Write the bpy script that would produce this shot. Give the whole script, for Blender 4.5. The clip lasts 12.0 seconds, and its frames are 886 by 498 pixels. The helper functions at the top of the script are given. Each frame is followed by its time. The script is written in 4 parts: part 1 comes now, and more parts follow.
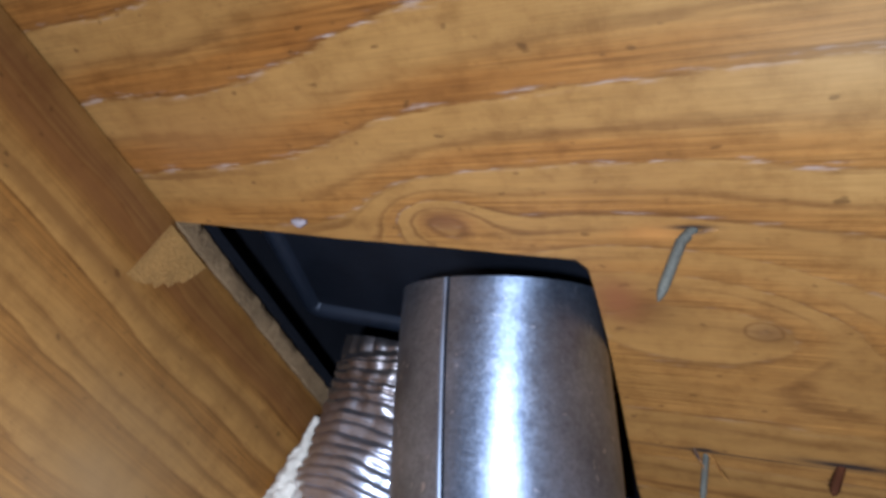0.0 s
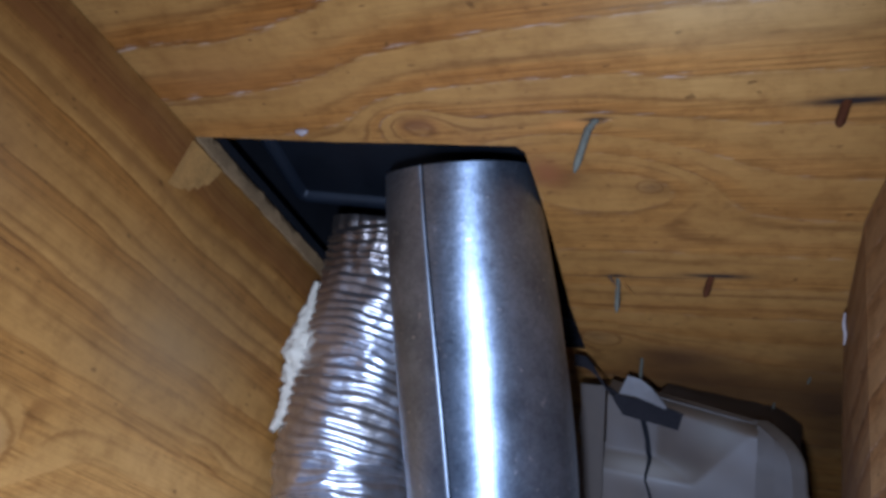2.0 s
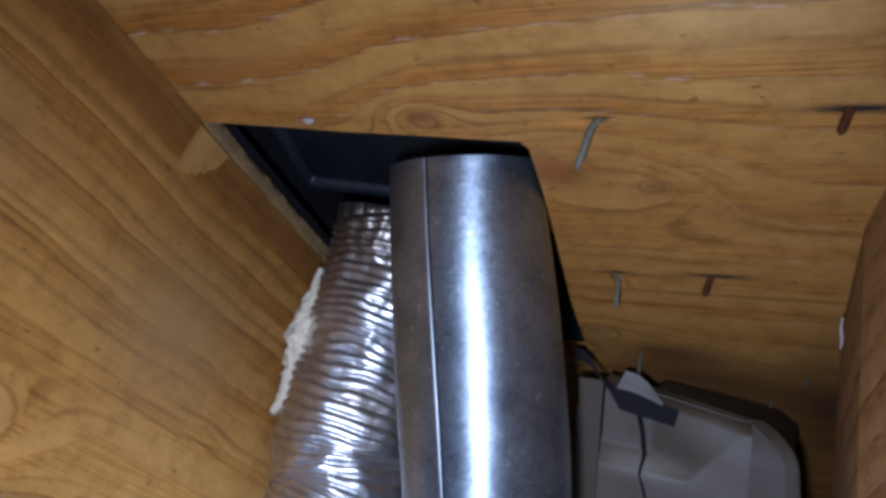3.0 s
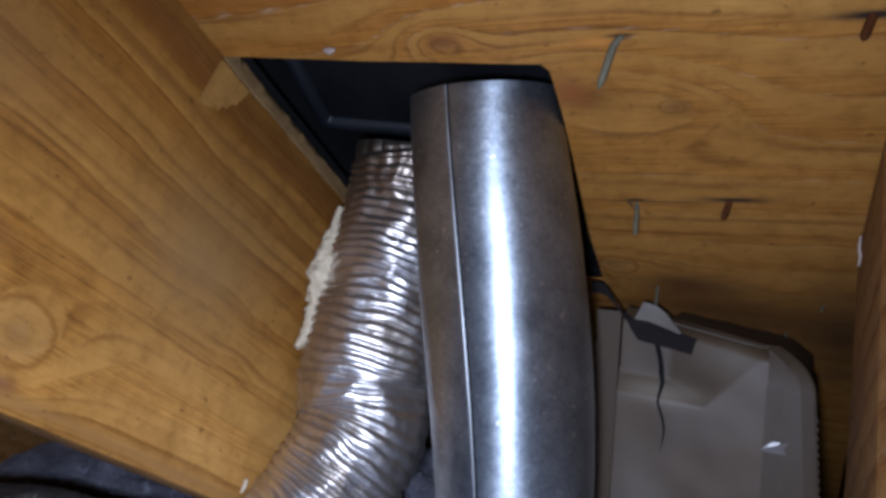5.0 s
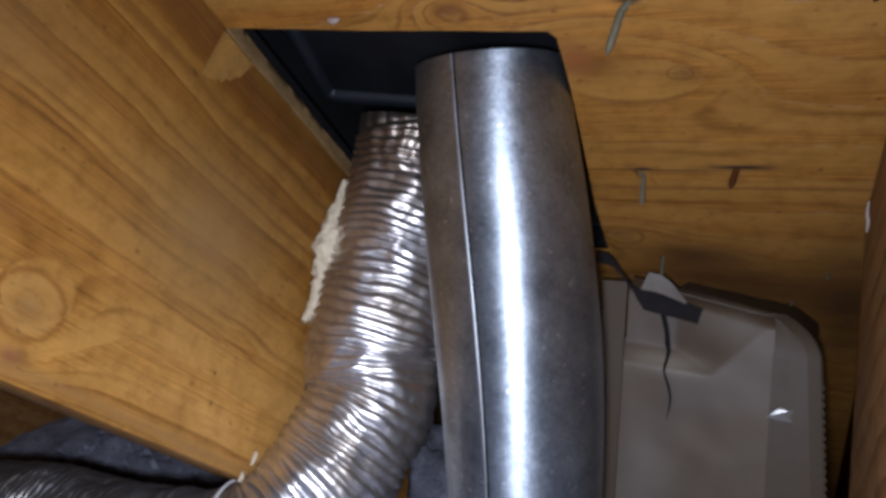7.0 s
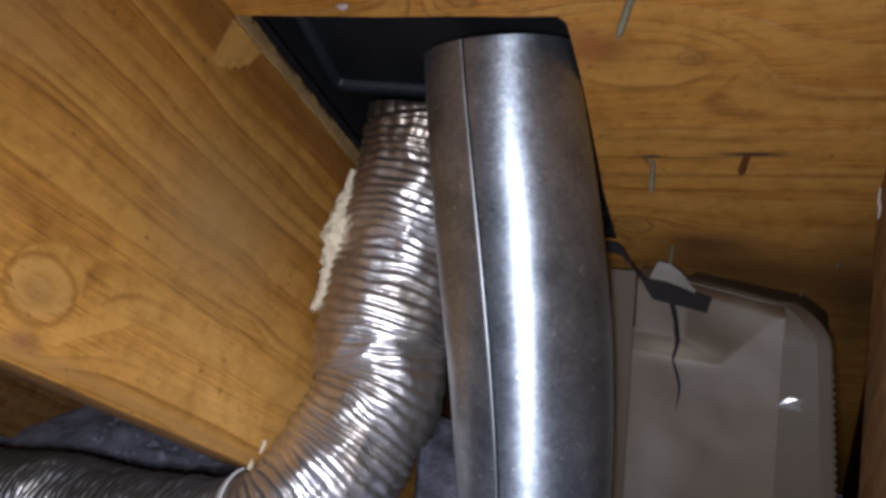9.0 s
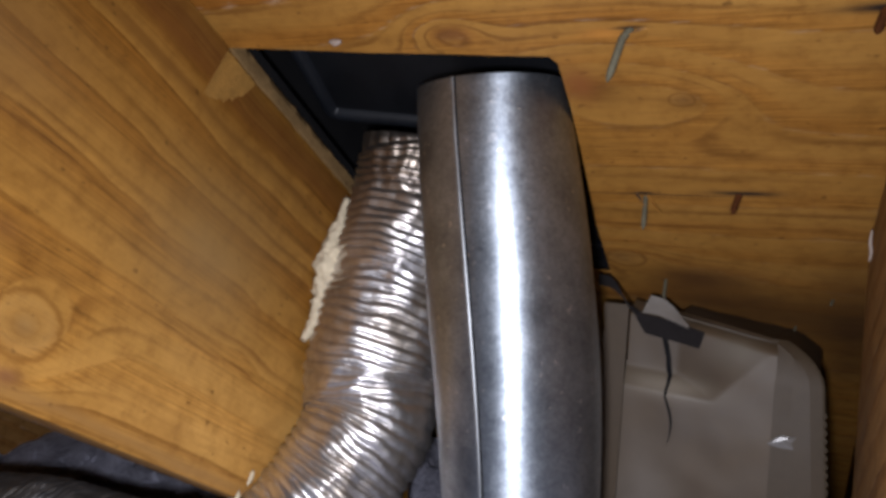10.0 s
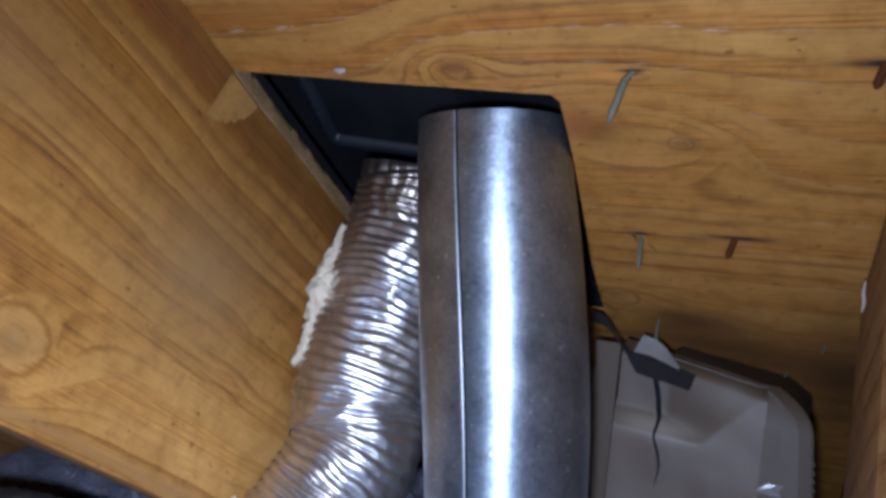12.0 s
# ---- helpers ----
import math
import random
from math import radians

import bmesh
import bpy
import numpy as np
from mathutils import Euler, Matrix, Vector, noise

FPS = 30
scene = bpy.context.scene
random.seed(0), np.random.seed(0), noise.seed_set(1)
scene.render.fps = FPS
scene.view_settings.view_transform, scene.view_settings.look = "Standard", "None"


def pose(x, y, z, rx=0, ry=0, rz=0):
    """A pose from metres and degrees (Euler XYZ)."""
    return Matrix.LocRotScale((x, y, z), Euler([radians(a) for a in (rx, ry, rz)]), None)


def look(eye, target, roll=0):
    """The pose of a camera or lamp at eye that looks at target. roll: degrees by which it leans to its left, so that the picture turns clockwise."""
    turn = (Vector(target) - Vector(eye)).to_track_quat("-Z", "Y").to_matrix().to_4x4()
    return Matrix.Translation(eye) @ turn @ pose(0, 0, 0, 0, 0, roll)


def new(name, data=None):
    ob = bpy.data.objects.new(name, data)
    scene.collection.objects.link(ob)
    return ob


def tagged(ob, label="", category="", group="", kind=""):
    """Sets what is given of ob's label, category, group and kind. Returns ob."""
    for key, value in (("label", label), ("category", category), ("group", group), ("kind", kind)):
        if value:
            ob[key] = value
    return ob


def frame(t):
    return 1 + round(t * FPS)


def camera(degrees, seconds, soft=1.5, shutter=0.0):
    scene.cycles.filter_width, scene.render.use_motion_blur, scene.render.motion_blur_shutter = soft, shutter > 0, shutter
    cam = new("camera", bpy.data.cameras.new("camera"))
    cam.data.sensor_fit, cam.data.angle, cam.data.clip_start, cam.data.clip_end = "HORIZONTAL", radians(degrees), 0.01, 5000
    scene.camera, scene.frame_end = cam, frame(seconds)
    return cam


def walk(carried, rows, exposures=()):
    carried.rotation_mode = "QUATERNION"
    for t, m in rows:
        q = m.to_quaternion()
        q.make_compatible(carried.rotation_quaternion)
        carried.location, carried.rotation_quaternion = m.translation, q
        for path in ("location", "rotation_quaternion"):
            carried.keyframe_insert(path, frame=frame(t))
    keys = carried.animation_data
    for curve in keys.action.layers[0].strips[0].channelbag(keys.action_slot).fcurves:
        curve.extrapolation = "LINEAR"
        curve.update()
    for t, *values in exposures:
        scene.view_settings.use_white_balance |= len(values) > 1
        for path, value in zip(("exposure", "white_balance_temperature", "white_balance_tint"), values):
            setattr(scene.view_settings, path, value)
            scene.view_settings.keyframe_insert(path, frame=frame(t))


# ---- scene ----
cam = camera(58.94, 12.0, soft=3.5)
ROWS = [
    (0.0, 0.3265, -0.1066, 0.6433, 104.30, -8.89, 28.50),
    (0.5, 0.3597, -0.1779, 0.6315, 101.87, -5.18, 25.08),
    (1.0, 0.3560, -0.1824, 0.6384, 101.71, -4.88, 24.94),
    (1.5, 0.3616, -0.2071, 0.6262, 98.52, -3.75, 24.66),
    (2.0, 0.3655, -0.2217, 0.6272, 95.03, -3.30, 24.85),
    (2.5, 0.3686, -0.2206, 0.6303, 93.84, -4.29, 25.64),
    (3.0, 0.3715, -0.2238, 0.6321, 93.83, -5.14, 25.41),
    (3.5, 0.3613, -0.2250, 0.6171, 92.99, -4.65, 26.00),
    (5.5, 0.3669, -0.2345, 0.6053, 90.90, -4.00, 25.78),
    (6.0, 0.3615, -0.2318, 0.6038, 90.27, -3.84, 25.74),
    (6.5, 0.3624, -0.2353, 0.6003, 90.23, -3.63, 25.28),
    (7.0, 0.3611, -0.2347, 0.5999, 89.91, -3.51, 25.73),
    (9.0, 0.3589, -0.2350, 0.5933, 89.68, -3.50, 26.11),
    (9.5, 0.3600, -0.2331, 0.5931, 89.74, -3.47, 26.27),
    (10.0, 0.3652, -0.2307, 0.6087, 90.56, -4.32, 26.36),
    (10.5, 0.3608, -0.2328, 0.6128, 93.08, -5.81, 26.11),
    (11.0, 0.3595, -0.2309, 0.6117, 92.73, -6.58, 26.02),
    (11.5, 0.3645, -0.2319, 0.6112, 92.70, -6.72, 25.94),
    (12.0, 0.3642, -0.2311, 0.6119, 92.53, -6.88, 25.85),
]
EXPOSURES = [(0.0, 0.42, 4800, 10), (0.5, 0.02, 4550, 10), (1.0, 0.10, 4450, 10), (1.5, -0.08, 4400, 10), (2.0, -0.18, 4500, 10), (2.5, -0.26, 4650, 10), (3.5, -0.36, 5050, 10), (5.5, -0.35, 5400, 10),
             (7.0, -0.30, 5750, 10), (9.0, -0.25, 6100, 10), (9.5, -0.24, 6250, 10), (10.0, -0.18, 6350, 10), (10.5, -0.33, 5500, 10), (11.0, -0.30, 5200, 10), (11.5, 0.08, 5000, 10), (12.0, -0.06, 4950, 10)]
SWING = [(0.2, look((0.3345, -0.121, 0.642), (-0.638, 1.561, 1.110), 8.2)), (0.3, look((0.345, -0.146, 0.638), (-0.590, 1.563, 1.087), 7.3)),
         (0.4, look((0.356, -0.163, 0.638), (-0.555, 1.569, 1.045), 6.2)), (0.7, look((0.3645, -0.185, 0.638), (-0.466, 1.589, 1.026), 5.1))]
walk(cam, sorted([(t, pose(x, y, z, rx, ry, rz)) for t, x, y, z, rx, ry, rz in ROWS] + SWING, key=lambda row: row[0]), EXPOSURES)

# ---- light: one hand torch held beside the camera, in a dark closed attic ----
world = bpy.data.worlds.new("attic_dark")
world.use_nodes = True
world.node_tree.nodes["Background"].inputs[0].default_value = (0.02, 0.022, 0.03, 1)
world.node_tree.nodes["Background"].inputs[1].default_value = 0.1
scene.world = world
torch = bpy.data.lights.new("hand_torch", "SPOT")
torch.energy, torch.color, torch.shadow_soft_size = 18.5, (0.98, 0.965, 1.04), 0.012
torch.spot_size, torch.spot_blend = radians(148), 1.0
new("hand_torch", torch).matrix_world = look((0.356, -0.250, 0.578), (0.095, 0.25, 0.345))

# ---- frames of reference: the roof's own axes (x across, y down the slope, z out of the roof) ----
PITCH = 26.57
ROOF = pose(0, 0, 0.82, -PITCH, 0, 0)
TAN = math.tan(radians(PITCH))


# ---- node helpers ----
class Nodes:
    def __init__(self, name):
        self.mat = bpy.data.materials.new(name)
        self.mat.use_nodes = True
        self.tree = self.mat.node_tree
        self.bsdf = self.tree.nodes["Principled BSDF"]

    def add(self, kind, **values):
        node = self.tree.nodes.new(kind)
        for key, value in values.items():
            node.inputs[key.replace("_", " ")].default_value = value
        return node

    def link(self, a, b):
        self.tree.links.new(a, b)

    def put(self, socket, value):
        if isinstance(value, (int, float)):
            socket.default_value = value
        else:
            self.link(value, socket)

    def math(self, op, a, b=0.0, c=None):
        node = self.tree.nodes.new("ShaderNodeMath")
        node.operation = op
        self.put(node.inputs[0], a)
        self.put(node.inputs[1], b)
        if c is not None:
            self.put(node.inputs[2], c)
        return node.outputs[0]

    def coords(self):
        co = self.tree.nodes.new("ShaderNodeTexCoord").outputs["Object"]
        sep = self.tree.nodes.new("ShaderNodeSeparateXYZ")
        self.link(co, sep.inputs[0])
        return sep.outputs

    def vec(self, x, y, z):
        node = self.tree.nodes.new("ShaderNodeCombineXYZ")
        for n, value in enumerate((x, y, z)):
            self.put(node.inputs[n], value)
        return node.outputs[0]

    def noise(self, vector=None, scale=5.0, detail=3.0, rough=0.5):
        node = self.add("ShaderNodeTexNoise", Scale=scale, Detail=detail, Roughness=rough)
        if vector is None:
            vector = self.tree.nodes.new("ShaderNodeTexCoord").outputs["Object"]
        self.link(vector, node.inputs["Vector"])
        return node.outputs["Fac"]

    def ramp(self, fac, stops, smooth=False):
        node = self.tree.nodes.new("ShaderNodeValToRGB")
        if smooth:
            node.color_ramp.interpolation = "EASE"
        while len(node.color_ramp.elements) < len(stops):
            node.color_ramp.elements.new(0.5)
        for el, (pos, col) in zip(node.color_ramp.elements, stops):
            el.position = pos
            el.color = (*col, 1) if not isinstance(col, (int, float)) else (col, col, col, 1)
        self.put(node.inputs[0], fac)
        return node.outputs[0]

    def mix(self, fac, a, b, kind="MIX"):
        node = self.tree.nodes.new("ShaderNodeMix")
        node.data_type, node.blend_type = "RGBA", kind
        self.put(node.inputs[0], fac)
        for socket, value in ((node.inputs[6], a), (node.inputs[7], b)):
            if isinstance(value, tuple):
                socket.default_value = (*value, 1)
            else:
                self.link(value, socket)
        return node.outputs[2]

    def bump(self, height, strength, distance):
        node = self.add("ShaderNodeBump", Strength=strength, Distance=distance)
        self.link(height, node.inputs["Height"])
        self.link(node.outputs[0], self.bsdf.inputs["Normal"])

    def spot(self, u, v, cu, cv, ru, rv):
        """exp(-((u-cu)/ru)^2 - ((v-cv)/rv)^2)"""
        a = self.math("POWER", self.math("ABSOLUTE", self.math("MULTIPLY", self.math("SUBTRACT", u, cu), 1 / ru)), 2)
        b = self.math("POWER", self.math("ABSOLUTE", self.math("MULTIPLY", self.math("SUBTRACT", v, cv), 1 / rv)), 2)
        return self.math("EXPONENT", self.math("MULTIPLY", self.math("ADD", a, b), -1))


def wood(name, axes, light, orange, line, rings, shift=0.0, wander=0.9, fine=55.0, fine_mix=0.35, steps=(), fade=None, knots=(), stains=(), streaks=(), eyes=(), blots_and_shade=(), rag=0.28, drift=0.0, rough=0.55, torn_mix=0.55, lit_tints=()):
    """Sawn softwood. axes: which object axes run along and across the grain. rings: broad growth bands per metre across the grain, fine: thin lines per metre;
    steps: (from, to, bands) by which the figure steps along the grain; fade: (from, to, left over) across the grain, where the broad bands grow faint;
    knots: (along, across, radius, bands raised); stains: (along, across, length, width); streaks: (across, width, colour)."""
    n = Nodes(name)
    xyz = n.coords()
    u, v = xyz[axes[0]], xyz[axes[1]]
    w = xyz[3 - axes[0] - axes[1]]

    def grain(a, b, detail=3.0, rough=0.55):
        return n.noise(n.vec(n.math("MULTIPLY", u, a), n.math("MULTIPLY", v, b), n.math("MULTIPLY", w, b)), 1.0, detail, rough)

    def centred(socket, amount):
        return n.math("MULTIPLY", n.math("SUBTRACT", socket, 0.5), amount)

    broad, ragged, fibre, hair = grain(6.0, 14.0, 2.0), grain(30.0, 210.0, 4.0, 0.7), grain(14.0, 520.0, 3.0, 0.65), grain(40.0, 1500.0, 2.0)
    lift = n.math("ADD", n.math("MULTIPLY", u, drift), shift)
    for lo, hi, amount in steps:
        node = n.tree.nodes.new("ShaderNodeMapRange")
        node.interpolation_type = "SMOOTHSTEP"
        n.link(u, node.inputs[0])
        node.inputs[1].default_value, node.inputs[2].default_value, node.inputs[3].default_value, node.inputs[4].default_value = lo, hi, 0.0, amount
        lift = n.math("ADD", lift, node.outputs[0])
    lift = n.math("ADD", lift, centred(broad, wander))
    knotty, hump = None, None
    for ku, kv, kr, raise_by in knots:
        bump = n.math("MULTIPLY", n.spot(u, v, ku, kv, kr * 2.4, kr * 1.6), raise_by)
        hump = bump if hump is None else n.math("ADD", hump, bump)
        core = n.spot(u, v, ku, kv, kr * 0.7, kr * 0.5)
        knotty = core if knotty is None else n.math("MAXIMUM", knotty, core)
    if hump is not None:
        lift = n.math("ADD", lift, hump)
    g = n.math("ADD", n.math("ADD", n.math("MULTIPLY", v, rings), lift), centred(ragged, rag))
    ring = n.math("FRACT", g)
    g2 = n.math("ADD", n.math("ADD", n.math("MULTIPLY", v, fine), n.math("MULTIPLY", lift, 2.2)), centred(ragged, rag * 1.6))
    ring2 = n.math("FRACT", g2)
    pale = tuple(min(1.0, c * 1.14) for c in light)
    band = n.ramp(ring, [(0.0, pale), (0.10, light), (0.42, light), (0.72, orange), (0.93, orange), (0.965, tuple(0.65 * a + 0.35 * b for a, b in zip(line, orange))), (1.0, pale)])
    amount = 0.92
    if fade:
        node = n.tree.nodes.new("ShaderNodeMapRange")
        node.interpolation_type = "SMOOTHSTEP"
        n.link(v, node.inputs[0])
        node.inputs[1].default_value, node.inputs[2].default_value, node.inputs[3].default_value, node.inputs[4].default_value = fade[0], fade[1], 0.95, fade[2]
        amount = node.outputs[0]
    amount = n.math("MULTIPLY", amount, n.ramp(grain(3.0, 11.0, 2.0), [(0.3, 0.45), (0.6, 1.0)]))
    base = n.mix(grain(5.0, 16.0, 4.0, 0.6), light, tuple((a + b) / 2 for a, b in zip(light, orange)))
    col = n.mix(amount, base, band)
    thin = n.ramp(ring2, [(0.0, 0.0), (0.62, 0.0), (0.88, 1.0), (0.95, 0.6), (1.0, 0.0)])
    thin = n.math("MULTIPLY", thin, n.ramp(grain(4.0, 30.0, 3.0), [(0.42, 0.0), (0.62, fine_mix)]))
    col = n.mix(thin, col, line)
    rough_zone = n.ramp(ring, [(0.4, 0.15), (0.75, 0.85), (0.95, 0.85), (1.0, 0.15)])
    col = n.mix(rough_zone, col, n.ramp(fibre, [(0.32, (0.56, 0.50, 0.42)), (0.5, (1.0, 0.98, 0.95)), (0.68, (1.34, 1.30, 1.22))]), "MULTIPLY")
    col = n.mix(0.8, col, n.ramp(hair, [(0.3, (0.84, 0.82, 0.78)), (0.65, (1.05, 1.05, 1.05))]), "MULTIPLY")
    mottle = grain(9.0, 20.0, 4.0, 0.6)
    col = n.mix(0.6, col, n.ramp(mottle, [(0.28, (0.70, 0.62, 0.54)), (0.5, (1.0, 0.98, 0.95)), (0.72, (1.1, 1.1, 1.14))]), "MULTIPLY")
    grime = n.noise(None, 62.0, 5.0, 0.72)
    col = n.mix(0.75, col, n.ramp(grime, [(0.34, (0.70, 0.64, 0.58)), (0.52, (1.0, 0.99, 0.98)), (0.74, (1.14, 1.14, 1.16))]), "MULTIPLY")
    # raised pale fibres at the edge of the bands
    torn = n.math("MULTIPLY", n.ramp(ring, [(0.0, 1.0), (0.06, 0.0), (0.93, 0.0), (0.99, 1.0)]), n.ramp(grain(60.0, 420.0, 3.0), [(0.52, 0.0), (0.66, torn_mix)]))
    col = n.mix(n.math("MULTIPLY", torn, amount), col, (0.50, 0.40, 0.30))
    for sv, sw, colour in streaks:
        edge = n.spot(n.math("ADD", v, centred(broad, 0.02)), 0.0, sv, 0.0, sw, 1.0)
        col = n.mix(n.math("MULTIPLY", edge, n.math("ADD", 0.25, fibre)), col, colour)
    specks = grain(110.0, 170.0, 1.0)
    col = n.mix(n.ramp(specks, [(0.70, 0.0), (0.76, 0.6)]), col, tuple(c * 0.4 for c in line))
    if knotty is not None:
        col = n.mix(n.math("MULTIPLY", knotty, n.math("ADD", 0.15, ragged)), col, tuple(c * 0.75 for c in line))
    for eu, ev, er, inner in eyes:
        du = n.math("MULTIPLY", n.math("SUBTRACT", u, eu), 0.8)
        dv = n.math("SUBTRACT", n.math("ADD", v, centred(broad, 0.006)), ev)
        far = n.math("SQRT", n.math("ADD", n.math("MULTIPLY", du, du), n.math("MULTIPLY", dv, dv)))
        far = n.math("MULTIPLY", n.math("ADD", far, centred(ragged, er * 0.35)), 1 / er)
        col = n.mix(n.ramp(far, [(0.0, 0.45), (0.4, 0.15), (0.7, 0.25), (1.0, 0.0)]), col, inner)
        rim = n.ramp(far, [(0.30, 0.0), (0.36, 0.3), (0.42, 0.0), (0.82, 0.0), (0.95, 0.65), (1.0, 0.2)])
        rim2 = n.spot(far, 0.0, 0.97, 0.0, 0.10, 1.0)
        col = n.mix(n.math("MULTIPLY", n.math("MAXIMUM", rim2, n.math("MULTIPLY", rim, 0.8)), 0.65), col, line)
    for bu, bv, bru, brv, colour, strength in blots_and_shade:
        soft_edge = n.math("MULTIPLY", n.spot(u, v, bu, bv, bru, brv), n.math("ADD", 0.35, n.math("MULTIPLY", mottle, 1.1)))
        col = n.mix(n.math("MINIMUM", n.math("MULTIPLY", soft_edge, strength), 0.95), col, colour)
    # paler areas that paint torch light into the wood colour
    for tu, tv, tru, trv, colour, strength in lit_tints:
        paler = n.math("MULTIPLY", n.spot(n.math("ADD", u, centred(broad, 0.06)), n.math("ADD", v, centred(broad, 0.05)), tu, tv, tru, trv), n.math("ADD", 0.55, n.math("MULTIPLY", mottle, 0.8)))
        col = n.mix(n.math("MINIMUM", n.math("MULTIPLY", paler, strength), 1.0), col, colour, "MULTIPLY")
    for su, sv, sl, sw in stains:
        edge = n.math("MULTIPLY", n.spot(u, v, su, sv, sl, sw), n.math("ADD", 0.6, ragged))
        col = n.mix(n.math("MINIMUM", edge, 0.95), col, (0.014, 0.012, 0.012))
    n.link(col, n.bsdf.inputs["Base Color"])
    n.link(n.ramp(mottle, [(0.2, rough - 0.12), (0.8, rough + 0.18)]), n.bsdf.inputs["Roughness"])
    n.bsdf.inputs["Specular IOR Level"].default_value = 0.14
    n.bump(n.math("ADD", n.math("MULTIPLY", fibre, n.math("ADD", rough_zone, 0.2)), n.math("MULTIPLY", ring, 0.5)), 0.4, 0.0007)
    return n.mat


SHEATHING = wood(
    "sheathing_plywood", (0, 1), (0.350, 0.186, 0.042), (0.262, 0.104, 0.014), (0.115, 0.045, 0.009), 25.0, shift=0.20, wander=0.5, fine=48.0, fine_mix=0.75,
    eyes=((0.283, 0.2515, 0.006, (0.24, 0.13, 0.045)), (0.216, 0.449, 0.013, (0.26, 0.15, 0.05))),
    # the blot at 0.385, 0.56 paints the shade beside the right rafter
    blots_and_shade=((0.2265, 0.236, 0.010, 0.014, (0.19, 0.068, 0.018), 0.95), (0.250, 0.1945, 0.012, 0.004, (0.40, 0.165, 0.03), 0.8), (0.272, 0.480, 0.040, 0.022, (0.075, 0.034, 0.013), 0.9),
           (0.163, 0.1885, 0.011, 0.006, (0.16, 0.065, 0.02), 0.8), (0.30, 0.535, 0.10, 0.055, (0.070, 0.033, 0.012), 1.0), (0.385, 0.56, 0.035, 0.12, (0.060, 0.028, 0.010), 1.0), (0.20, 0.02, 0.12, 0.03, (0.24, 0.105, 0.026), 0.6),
           (0.06, 0.135, 0.06, 0.02, (0.25, 0.11, 0.026), 0.5), (0.33, 0.12, 0.06, 0.025, (0.40, 0.25, 0.09), 0.3)),
    # torch light painted into the upper right of the sheathing
    lit_tints=((0.345, 0.115, 0.085, 0.050, (1.45, 1.58, 1.85), 1.0), (0.40, 0.03, 0.13, 0.07, (1.45, 1.58, 1.85), 0.9), (0.31, 0.175, 0.08, 0.030, (1.25, 1.32, 1.45), 0.8)),
    steps=((0.07, 0.20, 0.65),), torn_mix=0.75, fade=(0.15, 0.205, 0.30),
    knots=((0.158, 0.188, 0.010, 1.4), (0.235, 0.240, 0.030, 2.0), (0.285, 0.252, 0.015, 0.9), (0.212, 0.447, 0.016, 1.2), (0.262, 0.475, 0.022, 0.7)),
    stains=((0.311, 0.3480, 0.021, 0.0026), (0.262, 0.3525, 0.055, 0.0006), (0.382, 0.1885, 0.020, 0.0028), (0.263, 0.1915, 0.008, 0.0012), (0.246, 0.351, 0.007, 0.0018)),
)
RAFTER = wood("rafter_pine", (1, 2), (0.250, 0.126, 0.025), (0.183, 0.081, 0.012), (0.108, 0.042, 0.006), 27.0, shift=0.4, wander=0.8, fine=75.0, fine_mix=0.65, rag=0.13, torn_mix=0.0,
              fade=(-0.13, -0.20, 0.35), knots=((0.148, -0.221, 0.017, 1.9), (0.158, -0.243, 0.006, 0.3)), drift=0.5, eyes=((0.148, -0.219, 0.018, (0.215, 0.125, 0.040)),),
              blots_and_shade=((0.112, -0.182, 0.012, 0.006, (0.11, 0.042, 0.010), 0.7), (0.152, -0.245, 0.008, 0.004, (0.12, 0.05, 0.016), 0.9), (0.24, -0.12, 0.06, 0.05, (0.19, 0.11, 0.038), 0.7),
                     (0.06, -0.10, 0.05, 0.03, (0.17, 0.09, 0.03), 0.6), (0.40, -0.20, 0.05, 0.03, (0.30, 0.165, 0.040), 0.4)),
              # torch light painted into the rafter's lower half
              lit_tints=((0.35, -0.205, 0.16, 0.062, (1.85, 2.02, 2.6), 1.0), (0.25, -0.238, 0.17, 0.024, (1.40, 1.46, 1.65), 0.9)),
              streaks=((-0.012, 0.009, (0.085, 0.029, 0.006)), (-0.024, 0.006, (0.125, 0.048, 0.010)), (-0.045, 0.004, (0.14, 0.060, 0.011)), (-0.252, 0.004, (0.17, 0.085, 0.022))))
RAFTER_FAR = wood("rafter_pine_aged", (1, 2), (0.27, 0.145, 0.048), (0.21, 0.10, 0.028), (0.12, 0.053, 0.017), 40.0, wander=0.9, fine=90.0, drift=0.6)


